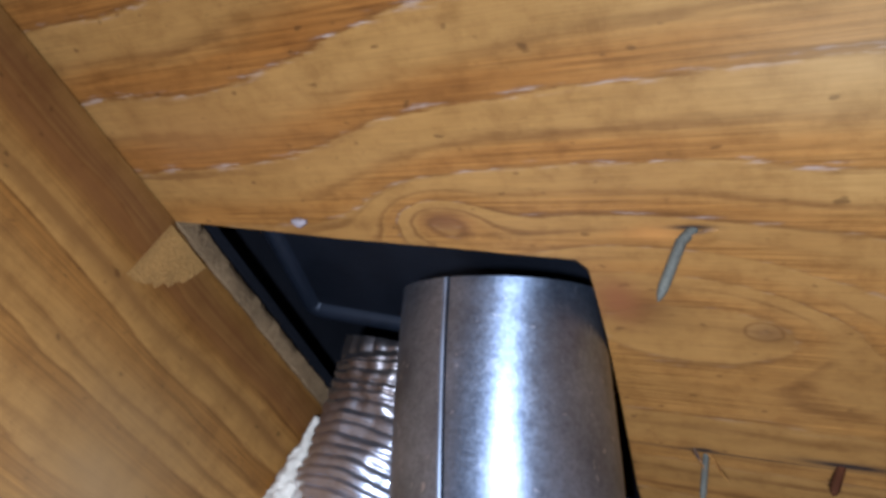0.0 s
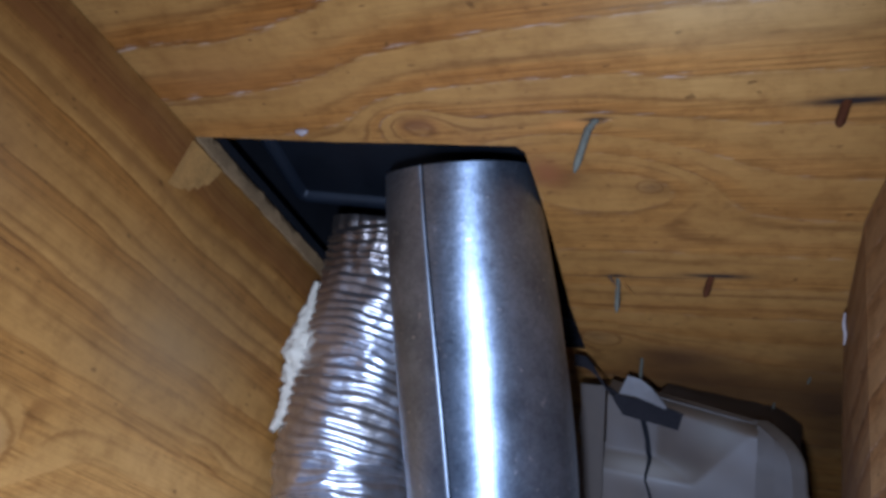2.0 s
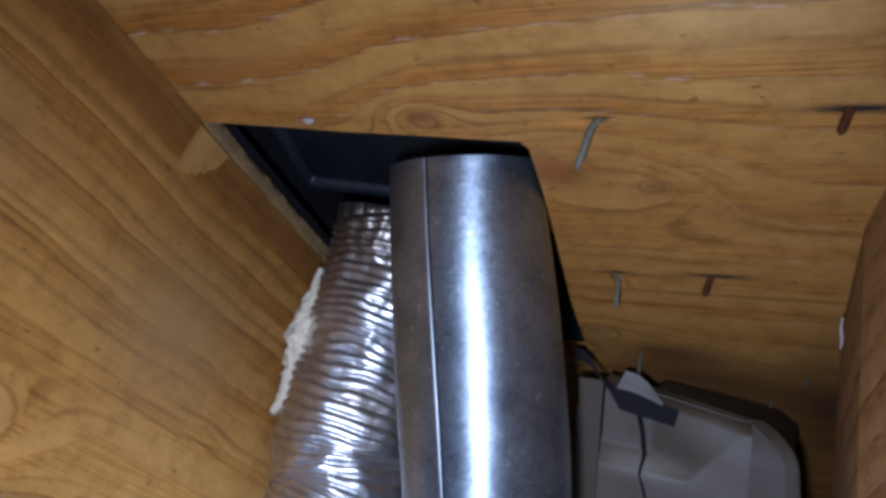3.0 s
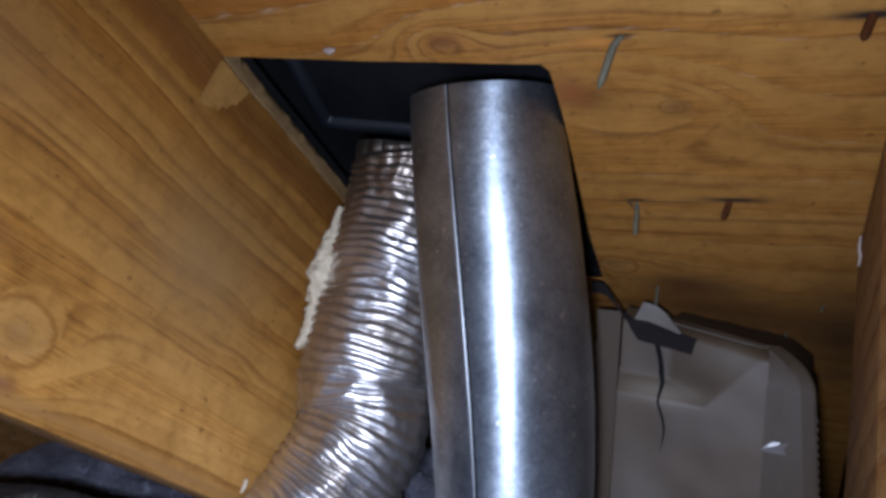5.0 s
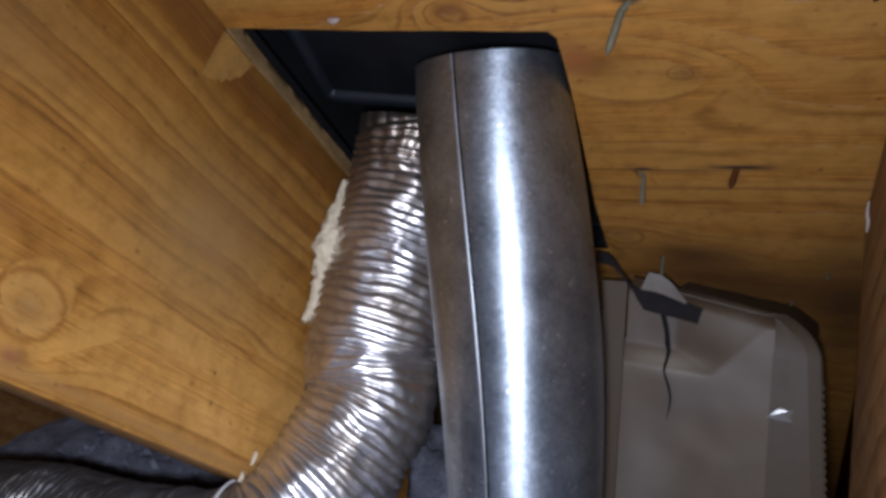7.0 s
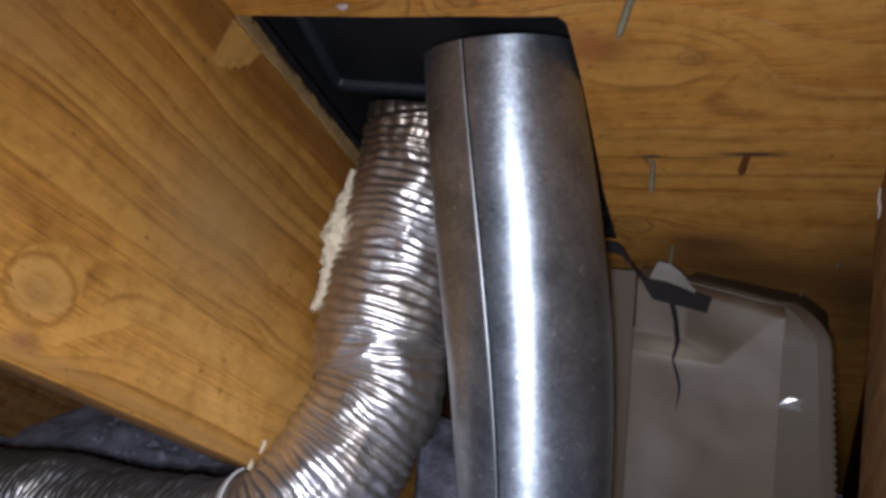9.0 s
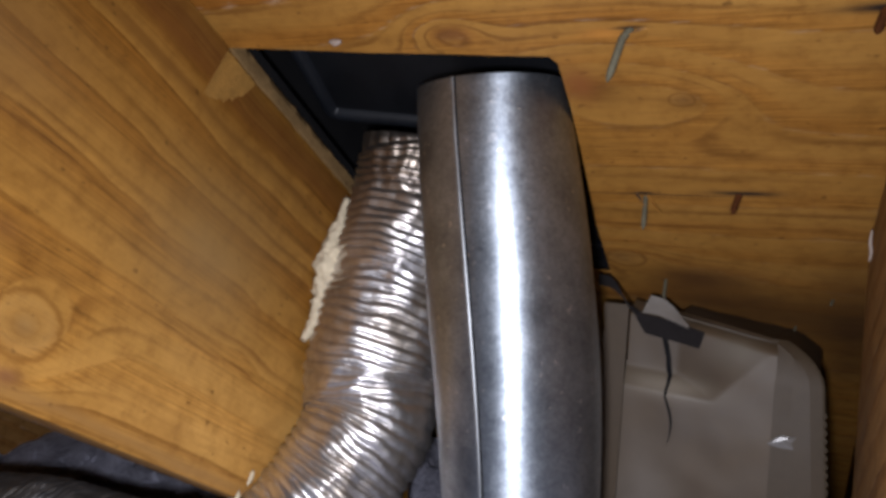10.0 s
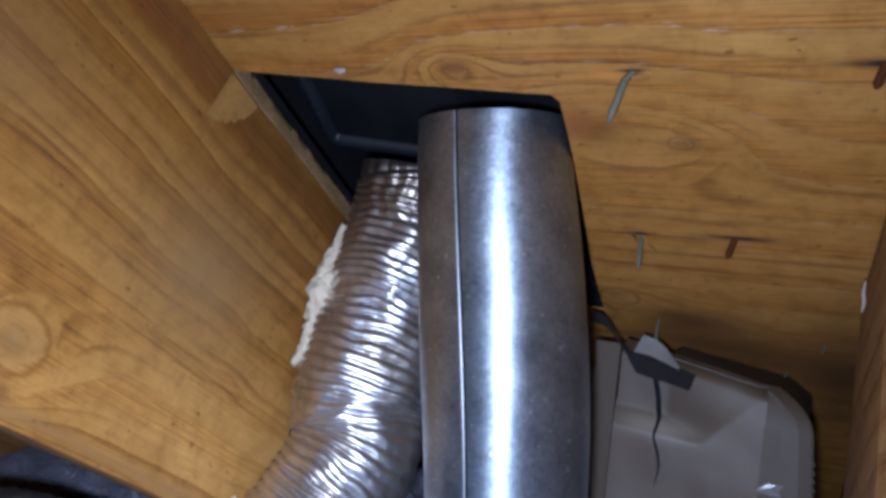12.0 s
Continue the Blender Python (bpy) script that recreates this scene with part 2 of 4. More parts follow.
def galvanised():
    """Rolled sheet: its fine scratches run round the pipe and draw a light out along it."""
    n = Nodes("galvanised_sheet")
    xyz = n.coords()
    spangle = n.noise(None, 620.0, 2.0, 0.6)
    clouds = n.noise(None, 34.0, 4.0, 0.62)
    drawn = n.noise(n.vec(n.math("MULTIPLY", xyz[0], 60.0), n.math("MULTIPLY", xyz[1], 60.0), n.math("MULTIPLY", xyz[2], 900.0)), 1.0, 2.0, 0.5)
    col = n.ramp(clouds, [(0.30, (0.27, 0.31, 0.355)), (0.52, (0.39, 0.44, 0.495)), (0.72, (0.49, 0.545, 0.605))])
    col = n.mix(0.42, col, n.ramp(spangle, [(0.35, (0.6, 0.6, 0.62)), (0.65, (1.1, 1.1, 1.1))]), "MULTIPLY")
    blotch = n.noise(None, 250.0, 3.0, 0.6)
    col = n.mix(0.5, col, n.ramp(blotch, [(0.34, (0.72, 0.73, 0.75)), (0.52, (1.0, 1.0, 1.0)), (0.70, (1.18, 1.18, 1.18))]), "MULTIPLY")
    smudge = n.noise(None, 70.0, 2.0, 0.5)
    col = n.mix(n.ramp(smudge, [(0.70, 0.0), (0.76, 0.35)]), col, (0.70, 0.71, 0.74))
    dust = n.noise(None, 230.0, 1.0, 0.4)
    col = n.mix(n.ramp(dust, [(0.71, 0.0), (0.76, 0.6)]), col, (0.80, 0.80, 0.80))
    n.link(col, n.bsdf.inputs["Base Color"])
    n.bsdf.inputs["Metallic"].default_value = 0.95
    r = n.math("ADD", n.math("MULTIPLY", spangle, 0.22), n.math("MULTIPLY", clouds, 0.16))
    r = n.math("ADD", r, n.math("MULTIPLY", blotch, 0.08))
    n.link(n.math("ADD", r, 0.25), n.bsdf.inputs["Roughness"])
    n.bsdf.inputs["Anisotropic"].default_value = 0.82
    n.bsdf.inputs["Anisotropic Rotation"].default_value = 0.25
    round_it = n.tree.nodes.new("ShaderNodeTangent")
    round_it.direction_type, round_it.axis = "RADIAL", "Z"
    n.link(round_it.outputs[0], n.bsdf.inputs["Tangent"])
    n.bump(drawn, 0.05, 0.0003)
    return n.mat


def foil():
    """Foil laminate, dusty in patches, with fine creases."""
    n = Nodes("laminated_foil")
    crumple, crease = n.noise(None, 95.0, 4.0, 0.65), n.noise(None, 260.0, 2.0, 0.5)
    dirt = n.noise(None, 26.0, 4.0, 0.65)
    col = n.ramp(dirt, [(0.34, (0.42, 0.375, 0.325)), (0.5, (0.60, 0.58, 0.57)), (0.66, (0.76, 0.76, 0.79))])
    # browner and darker towards the sleeve's upper end
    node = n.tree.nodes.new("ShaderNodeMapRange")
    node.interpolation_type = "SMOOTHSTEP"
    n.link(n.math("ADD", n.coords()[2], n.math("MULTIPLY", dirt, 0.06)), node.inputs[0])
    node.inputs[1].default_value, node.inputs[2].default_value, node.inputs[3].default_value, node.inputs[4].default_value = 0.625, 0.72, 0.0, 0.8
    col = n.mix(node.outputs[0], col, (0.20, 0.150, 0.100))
    n.link(col, n.bsdf.inputs["Base Color"])
    n.bsdf.inputs["Metallic"].default_value = 0.97
    n.link(n.ramp(dirt, [(0.32, 0.46), (0.68, 0.32)]), n.bsdf.inputs["Roughness"])
    n.bsdf.inputs["Coat Weight"].default_value = 0.5
    n.bsdf.inputs["Coat Roughness"].default_value = 0.05
    n.bump(n.math("ADD", crumple, n.math("MULTIPLY", crease, 0.5)), 0.28, 0.0014)
    return n.mat


def plain(name, colour, rough, metal=0.0, grain=60.0, vary=0.25, bump=0.15, depth=0.0006, spec=0.5):
    n = Nodes(name)
    fine, broad = n.noise(None, grain * 4, 3.0, 0.6), n.noise(None, grain * 0.3, 4.0, 0.6)
    both = n.math("ADD", n.math("MULTIPLY", fine, 0.45), n.math("MULTIPLY", broad, 0.55))
    low = tuple(c * (1 - vary) for c in colour)
    high = tuple(min(1.0, c * (1 + vary)) for c in colour)
    n.link(n.ramp(both, [(0.3, low), (0.7, high)]), n.bsdf.inputs["Base Color"])
    n.link(n.ramp(broad, [(0.3, max(0.02, rough - 0.08)), (0.7, min(1.0, rough + 0.08))]), n.bsdf.inputs["Roughness"])
    n.bsdf.inputs["Metallic"].default_value = metal
    n.bsdf.inputs["Specular IOR Level"].default_value = spec
    n.bump(fine, bump, depth)
    return n.mat


def boot_plastic():
    """Taupe plastic with a brown water stain."""
    n = Nodes("taupe_plastic")
    xyz = n.coords()
    broad, fine = n.noise(None, 14.0, 4.0, 0.6), n.noise(None, 220.0, 2.0, 0.5)
    col = n.ramp(broad, [(0.3, (0.044, 0.0295, 0.0165)), (0.7, (0.070, 0.048, 0.0275))])
    stain = n.math("MULTIPLY", n.spot(xyz[0], xyz[2], 0.2824, 0.4451, 0.009, 0.012), n.math("MULTIPLY", broad, 1.2))
    col = n.mix(stain, col, (0.045, 0.026, 0.011))
    # light painted in: paler ledge and flank of the pocket, paler lower left
    ledge_light = n.spot(xyz[0], n.math("ADD", xyz[2], n.math("MULTIPLY", xyz[0], 0.059)), 0.2560, 0.5365, 0.032, 0.0085)
    col = n.mix(n.math("MULTIPLY", ledge_light, n.math("ADD", 0.55, n.math("MULTIPLY", broad, 0.5))), col, (0.185, 0.164, 0.130))
    flank = n.spot(xyz[0], xyz[2], 0.306, 0.5535, 0.016, 0.012)
    col = n.mix(n.math("MULTIPLY", flank, n.math("ADD", 0.2, broad)), col, (0.100, 0.086, 0.064))
    lower_light = n.spot(xyz[0], xyz[2], 0.240, 0.41, 0.030, 0.06)
    col = n.mix(n.math("MULTIPLY", lower_light, n.math("ADD", 0.1, broad)), col, (0.125, 0.112, 0.098))
    n.link(col, n.bsdf.inputs["Base Color"])
    n.link(n.ramp(broad, [(0.3, 0.46), (0.7, 0.6)]), n.bsdf.inputs["Roughness"])
    n.bsdf.inputs["Specular IOR Level"].default_value = 0.35
    n.bump(fine, 0.08, 0.0004)
    return n.mat


GALV, FOIL, BOOT = galvanised(), foil(), boot_plastic()
SEAM = plain("bright_seam_edge", (0.34, 0.36, 0.38), 0.55, 1.0, 120.0, 0.15, 0.05)
TAPE = plain("taupe_tape", (0.046, 0.0325, 0.0195), 0.55, 0.0, 40.0, 0.15, 0.12, spec=0.25)
TAPE_PALE = plain("pale_torn_tape", (0.135, 0.125, 0.113), 0.5, 0.0, 60.0, 0.15, 0.2)
BLACK = plain("black_vent_plastic", (0.0040, 0.0046, 0.0060), 0.6, 0.0, 50.0, 0.5, 0.2, spec=0.22)
CHARCOAL = plain("charcoal_felt", (0.0125, 0.0110, 0.0110), 0.9, 0.0, 90.0, 0.4, 0.4, spec=0.08)
BLACK_MATT = plain("black_felt", (0.0028, 0.0028, 0.0034), 0.85, 0.0, 90.0, 0.4, 0.4, spec=0.2)
FOAM = plain("expanding_foam", (0.52, 0.45, 0.32), 0.8, 0.0, 70.0, 0.18, 0.6, 0.002, spec=0.3)
STEEL = plain("nail_zinc", (0.085, 0.078, 0.050), 0.7, 0.2, 200.0, 0.6, 0.4, spec=0.3)
RUST = plain("nail_rust", (0.055, 0.018, 0.005), 0.85, 0.0, 240.0, 0.6, 0.6, spec=0.1)
WOOL = plain("grey_insulation", (0.36, 0.365, 0.45), 0.95, 0.0, 90.0, 0.75, 1.0, 0.006, spec=0.1)
NYLON = plain("white_nylon", (0.55, 0.54, 0.53), 0.4, 0.0, 80.0, 0.06, 0.05)
FRESH = plain("splintered_pine", (0.245, 0.127, 0.029), 0.85, 0.0, 160.0, 0.4, 0.9, 0.0012, spec=0.15)
BRUISED = plain("bruised_pine_edge", (0.185, 0.115, 0.048), 0.9, 0.0, 110.0, 0.45, 1.0, 0.0015, spec=0.1)
VENT_LIP = plain("paler_black_plastic", (0.0065, 0.0080, 0.0110), 0.5, 0.0, 40.0, 0.35, 0.15, spec=0.4)
SHELL = plain("weathered_deck_boards", (0.22, 0.13, 0.06), 0.8, 0.0, 8.0, 0.35, 0.3, 0.002)


# ---- mesh helpers ----
def mesh_of(bm, name, material, smooth=0.0):
    bmesh.ops.recalc_face_normals(bm, faces=bm.faces)
    me = bpy.data.meshes.new(name)
    bm.to_mesh(me)
    bm.free()
    me.materials.append(material)
    if smooth:
        me.shade_smooth()
        me.set_sharp_from_angle(angle=radians(smooth))
    return me


def part(name, bm, material, parent=None, label="", at=None, smooth=35.0):
    """Links a bmesh as one mesh object, under a thing where one is given. at: the pose of its axes."""
    ob = new(name, mesh_of(bm, name, material, smooth))
    m = at or Matrix.Identity(4)
    if parent:
        ob.parent = parent
        ob.matrix_parent_inverse = parent.matrix_world.inverted()
    ob.matrix_basis = m
    return tagged(ob, label)


def thing(name, place, label, category, group="", kind=""):
    ob = new(name)
    ob.empty_display_size = 0.02
    ob.matrix_world = Matrix.Translation(place)
    return tagged(ob, label, category, group, kind)


def block(lo, hi, bevel=0.0):
    bm = bmesh.new()
    bmesh.ops.create_cube(bm, size=1)
    for v in bm.verts:
        v.co = Vector([lo[n] + (v.co[n] + 0.5) * (hi[n] - lo[n]) for n in range(3)])
    if bevel:
        bmesh.ops.bevel(bm, geom=bm.edges[:], offset=bevel, segments=2, affect="EDGES", profile=0.6)
    return bm


def slab(outline, holes, lo, hi):
    """A plate in the xy plane with openings through it."""
    bm = bmesh.new()
    loops = []
    for loop in (outline, *holes):
        verts = [bm.verts.new((x, y, lo)) for x, y in loop]
        loops += [bm.edges.new((a, b)) for a, b in zip(verts, verts[1:] + verts[:1])]
    bmesh.ops.triangle_fill(bm, edges=loops, use_beauty=True)
    made = bmesh.ops.extrude_face_region(bm, geom=bm.faces[:])
    for v in made["geom"]:
        if isinstance(v, bmesh.types.BMVert):
            v.co.z = hi
    return bm


def thicken(bm, shift):
    """Gives an open sheet a back."""
    made = bmesh.ops.extrude_face_region(bm, geom=bm.faces[:])
    bmesh.ops.translate(bm, verts=[v for v in made["geom"] if isinstance(v, bmesh.types.BMVert)], vec=shift)


def smooth_path(points, steps):
    """Catmull-Rom through the points."""
    pts = [Vector(p) for p in points]
    pts = [2 * pts[0] - pts[1], *pts, 2 * pts[-1] - pts[-2]]
    out = []
    for n in range(1, len(pts) - 2):
        a, b, c, d = pts[n - 1 : n + 3]
        for k in range(steps):
            t = k / steps
            out.append(0.5 * (2 * b + (c - a) * t + (2 * a - 5 * b + 4 * c - d) * t * t + (3 * b - a - 3 * c + d) * t**3))
    return out + [pts[-2]]


def even(path, gap):
    """The path again at even steps."""
    done, walked, out = 0.0, 0.0, [path[0].copy()]
    for a, b in zip(path, path[1:]):
        span = (b - a).length
        while done + gap <= walked + span:
            done += gap
            out.append(a.lerp(b, (done - walked) / span))
        walked += span
    return out


FRONT = Vector((0.40, -0.915, 0.03)).normalized()


def rings_along(path):
    """At each point of a path: the point, and two axes across it, the first towards the open attic."""
    out = []
    for n, p in enumerate(path):
        t = (path[min(n + 1, len(path) - 1)] - path[max(n - 1, 0)]).normalized()
        a = (FRONT - t * FRONT.dot(t)).normalized()
        out.append((p, a, t.cross(a), t))
    return out


def tube(rings, radius, sides, closed=True):
    """radius: a function of ring number, angle and ring."""
    bm = bmesh.new()
    rows = []
    for n, (p, a, b, t) in enumerate(rings):
        row = []
        for k in range(sides):
            ang = 2 * math.pi * k / sides
            r = radius(n, ang)
            row.append(bm.verts.new(p + (a * math.cos(ang) + b * math.sin(ang)) * r))
        rows.append(row)
    for r1, r2 in zip(rows, rows[1:]):
        for k in range(sides):
            bm.faces.new((r1[k], r1[(k + 1) % sides], r2[(k + 1) % sides], r2[k]))
    return bm, rows


# ---- the roof ----
HOLE = [(-0.006, 0.1865), (0.06, 0.1940), (0.10, 0.1990), (0.16, 0.2045), (0.19, 0.2080), (0.2145, 0.2102), (0.2184, 0.2160), (0.2180, 0.2290), (0.2162, 0.26),
        (0.2122, 0.305), (0.2062, 0.365), (0.2025, 0.40), (0.1975, 0.500), (0.10, 0.492), (-0.006, 0.462)]
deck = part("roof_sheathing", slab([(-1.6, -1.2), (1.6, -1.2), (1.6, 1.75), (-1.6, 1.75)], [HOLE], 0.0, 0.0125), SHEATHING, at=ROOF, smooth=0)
tagged(deck, "orange-brown plywood roof sheathing with a sawn vent hole", "roof sheathing", kind="structure")
part("roof_felt", slab([(-1.6, -1.2), (1.6, -1.2), (1.6, 1.75), (-1.6, 1.75)], [HOLE], 0.0165, 0.022), BLACK_MATT, at=ROOF, smooth=0)
tagged(bpy.data.objects["roof_felt"], "black roofing felt lying over the sheathing", "roofing felt", kind="structure")
H = 0.2577


def rafter(name, x0, x1, depth, material, label, y0=-1.15, y1=1.7):
    ob = part(name, block((x0, y0, -depth), (x1, y1, -0.0015), 0.003), material, at=ROOF)
    return tagged(ob, label, "rafter", kind="structure")


rafter("rafter_right", 0.4000, 0.4380, H, RAFTER_FAR, "brown pine roof rafter beside the taupe duct boot")
rafter("rafter_far_left", -0.70, -0.662, H, RAFTER_FAR, "brown pine roof rafter in the dark next bay")
rafter("rafter_far_right", 0.811, 0.849, H, RAFTER_FAR, "brown pine roof rafter in the dark next bay")


def left_rafter():
    """Its upper edge is nicked and worn where the vent hole was sawn past it."""
    bm = block((-0.038, -1.15, -H), (0.0, 1.7, -0.0006), 0.0018)
    for y in [0.1845 + 0.0066 * n for n in range(42)]:
        bmesh.ops.bisect_plane(bm, geom=bm.verts[:] + bm.edges[:] + bm.faces[:], plane_co=(0, y, 0), plane_no=(0, 1, 0))
    bmesh.ops.bisect_plane(bm, geom=[f for f in bm.faces] + bm.edges[:] + bm.verts[:], plane_co=(0, 0, -0.013), plane_no=(0, 0, 1))
    for v in bm.verts:
        if 0.186 < v.co.y < 0.452 and v.co.z > -0.012 and v.co.x > -0.01:
            wear = 0.0022 + 0.0018 * noise.noise((v.co.y * 60, 3.1, 0)) + 0.0012 * noise.noise((v.co.y * 190, 1.7, 0))
            v.co.x -= wear * (0.6 if v.co.z < -0.006 else 1.0)
    # its tail is cut off plumb behind the duct
    plumb = Vector((0, math.cos(radians(PITCH)), math.sin(radians(PITCH))))
    bmesh.ops.bisect_plane(bm, geom=bm.verts[:] + bm.edges[:] + bm.faces[:], plane_co=plumb * 0.467, plane_no=plumb, clear_outer=True)
    bmesh.ops.holes_fill(bm, edges=[e for e in bm.edges if e.is_boundary], sides=0)
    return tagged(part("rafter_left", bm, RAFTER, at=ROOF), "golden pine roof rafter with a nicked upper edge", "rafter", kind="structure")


left_rafter()

def cleat():
    """A board nailed to the rafter at a slant, its far end cut off plumb."""
    bm = bmesh.new()
    rings = []
    for z in (-0.004, -0.25):
        end = (0.352 - z * 0.4473) / 0.8944
        rings.append([bm.verts.new((x, y, z)) for x, y in ((0.3865, end), (0.392, 0.28), (0.4275, 0.10), (0.4375, 0.10), (0.3995, end + 0.002))])
    for a, b in zip(range(5), (1, 2, 3, 4, 0)):
        bm.faces.new((rings[0][a], rings[0][b], rings[1][b], rings[1][a]))
    bm.faces.new(rings[0])
    bm.faces.new(rings[1][::-1])
    return tagged(part("cleat_board", bm, RAFTER_FAR, at=ROOF, smooth=0), "brown pine board nailed to the rafter side", "board", kind="structure")


cleat()

# ---- the closed attic round it ----
def shell(name, lo, hi, label, category, material=SHELL):
    return tagged(part(name, block(lo, hi), material, smooth=0), label, category, kind="structure")


shell("floor", (-1.7, -3.4, -0.05), (1.7, 1.75, 0.0), "dusty attic floor boards under grey insulation", "floor")
shell("wall_west", (-1.75, -3.4, 0.0), (-1.7, 1.75, 2.0), "bare board gable wall in the dark", "wall")
shell("wall_east", (1.7, -3.4, 0.0), (1.75, 1.75, 2.0), "bare board gable wall in the dark", "wall")
shell("wall_south", (-1.7, -3.45, 0.0), (1.7, -3.4, 2.0), "bare board partition wall in the dark", "wall")
shell("wall_north", (-1.7, 1.56, 0.0), (1.7, 1.6, 0.6), "low dark board wall at the eave", "wall")
shell("ceiling", (-1.7, -3.4, 1.42), (1.7, -1.05, 1.47), "dark collar-tie boards over the attic", "ceiling")

# ---- loose insulation on the attic floor ----
def insulation():
    bm = bmesh.new()
    nx, ny = 150, 200
    grid = []
    for i in range(nx):
        row = []
        for j in range(ny):
            x, y = -1.68 + 3.36 * i / (nx - 1), -2.2 + 3.74 * j / (ny - 1)
            z = 0.235 + 0.05 * noise.noise((x * 3.1, y * 3.1, 0.3)) + 0.03 * noise.noise((x * 9, y * 9, 2.0)) + 0.018 * noise.noise((x * 24, y * 24, 5.0))
            z += 0.045 * max(0.0, min(1.0, (y - 0.5) / 0.25))
            z += 0.065 * max(0.0, min(1.0, (-0.07 - x) / 0.12)) * max(0.0, min(1.0, (y - 0.30) / 0.10))
            z = min(z, 0.82 - y * TAN - 0.06) if y < 1.1 else min(z, 0.82 - y * TAN - 0.015)
            row.append(bm.verts.new((x, y, z)))
        grid.append(row)
    for i in range(nx - 1):
        for j in range(ny - 1):
            bm.faces.new((grid[i][j], grid[i + 1][j], grid[i + 1][j + 1], grid[i][j + 1]))
    rnd = random.Random(4)
    for _ in range(4200):
        x, y = (rnd.uniform(-0.55, 0.15), rnd.uniform(0.24, 0.85)) if rnd.random() < 0.8 else (rnd.uniform(-1.1, 0.5), rnd.uniform(-0.2, 1.1))
        i, j = (x + 1.68) / 3.36 * (nx - 1), (y + 2.2) / 3.74 * (ny - 1)
        a, b = int(i), int(j)
        u, v = i - a, j - b
        base = grid[a][b].co * (1 - u) * (1 - v) + grid[a + 1][b].co * u * (1 - v) + grid[a][b + 1].co * (1 - u) * v + grid[a + 1][b + 1].co * u * v
        r = rnd.uniform(0.0012, 0.0075) * rnd.random() ** 0.5
        tips = [bm.verts.new(base + Vector((ox * r * rnd.uniform(0.5, 1.5), oy * r * rnd.uniform(0.5, 1.5), oz * r * rnd.uniform(0.3, 1.1)))) for ox, oy, oz in ((1, 0.2, 0), (-0.2, 1, 0.1), (-1, 0, 0.2), (0.1, -1, 0), (0, 0, 1), (0, 0, -1))]
        for k in range(4):
            bm.faces.new((tips[k], tips[(k + 1) % 4], tips[4]))
            bm.faces.new((tips[(k + 1) % 4], tips[k], tips[5]))
    ob = part("loose_insulation", bm, WOOL, smooth=60)
    return tagged(ob, "grey blown-in insulation heaped on the attic floor", "insulation", kind="stuff")


insulation()


# ---- the black roof vent above the hole ----
def roof_vent():
    vent = thing("roof_vent", ROOF @ Vector((0.08, 0.32, 0.023)), "black plastic roof vent hood over the sawn hole", "roof vent")
    x0, x1, y0, y1, top = -0.045, 0.245, 0.165, 0.475, 0.105
    bm = slab([(x0 - 0.07, y0 - 0.08), (x1 + 0.07, y0 - 0.08), (x1 + 0.07, y1 + 0.08), (x0 - 0.07, y1 + 0.08)],
              [[(x0, y0), (x1, y0), (x1, y1), (x0, y1)]], 0.0225, 0.026)
    part("flange", bm, BLACK, vent, at=ROOF, smooth=0)
    for lo, hi in (((x0, y0, 0.0265), (x0 + 0.003, y1, top)), ((x1 - 0.003, y0, 0.0265), (x1, y1, top)),
                   ((x0 + 0.003, y0, 0.0265), (x1 - 0.003, y0 + 0.003, top)), ((x0 + 0.003, y1 - 0.003, 0.0265), (x1 - 0.003, y1, top))):
        part("hood_wall", block(lo, hi), BLACK_MATT, vent, at=ROOF, smooth=0)
    part("hood_top", block((x0, y0, top), (x1, y1, top + 0.003), 0.001), BLACK_MATT, vent, at=ROOF)
    # the moulded baffle under the hood, turned a little, with a rolled lip round it
    turn = ROOF @ Matrix.Translation((-0.0257, 0.3302, 0)) @ pose(0, 0, 0, 0, 0, 8.8)

    def rounded(inset, z, wide=0.262, tall=0.160):
        out = []
        r = max(0.002, 0.014 - inset)
        for cx, cy, a0 in ((wide - inset - r, -inset - r, 0), (inset + r, -inset - r, 90), (inset + r, -tall + inset + r, 180), (wide - inset - r, -tall + inset + r, 270)):
            out += [(cx + r * math.cos(radians(a0 + k * 18)), cy + r * math.sin(radians(a0 + k * 18)), z) for k in range(6)]
        return out

    lip = bmesh.new()
    last = None
    for inset, z in ((0.0, 0.064), (0.0, 0.0525), (0.0012, 0.0500), (0.0035, 0.0485), (0.0065, 0.0484), (0.0095, 0.0496), (0.0120, 0.0525), (0.0128, 0.0560)):
        row = [lip.verts.new(p) for p in rounded(inset, z)]
        if last:
            for k in range(len(row)):
                lip.faces.new((last[k], last[(k + 1) % len(row)], row[(k + 1) % len(row)], row[k]))
        last = row
    baffle = bmesh.new()
    baffle.faces.new([baffle.verts.new(p) for p in rounded(0.0115, 0.0545)])
    thicken(baffle, (0, 0, 0.006))
    part("baffle", baffle, BLACK, vent, "dull black moulded baffle", at=turn)
    part("baffle_lip", lip, VENT_LIP, vent, "paler bluish-black rolled lip", at=turn, smooth=60)
    return vent


roof_vent()

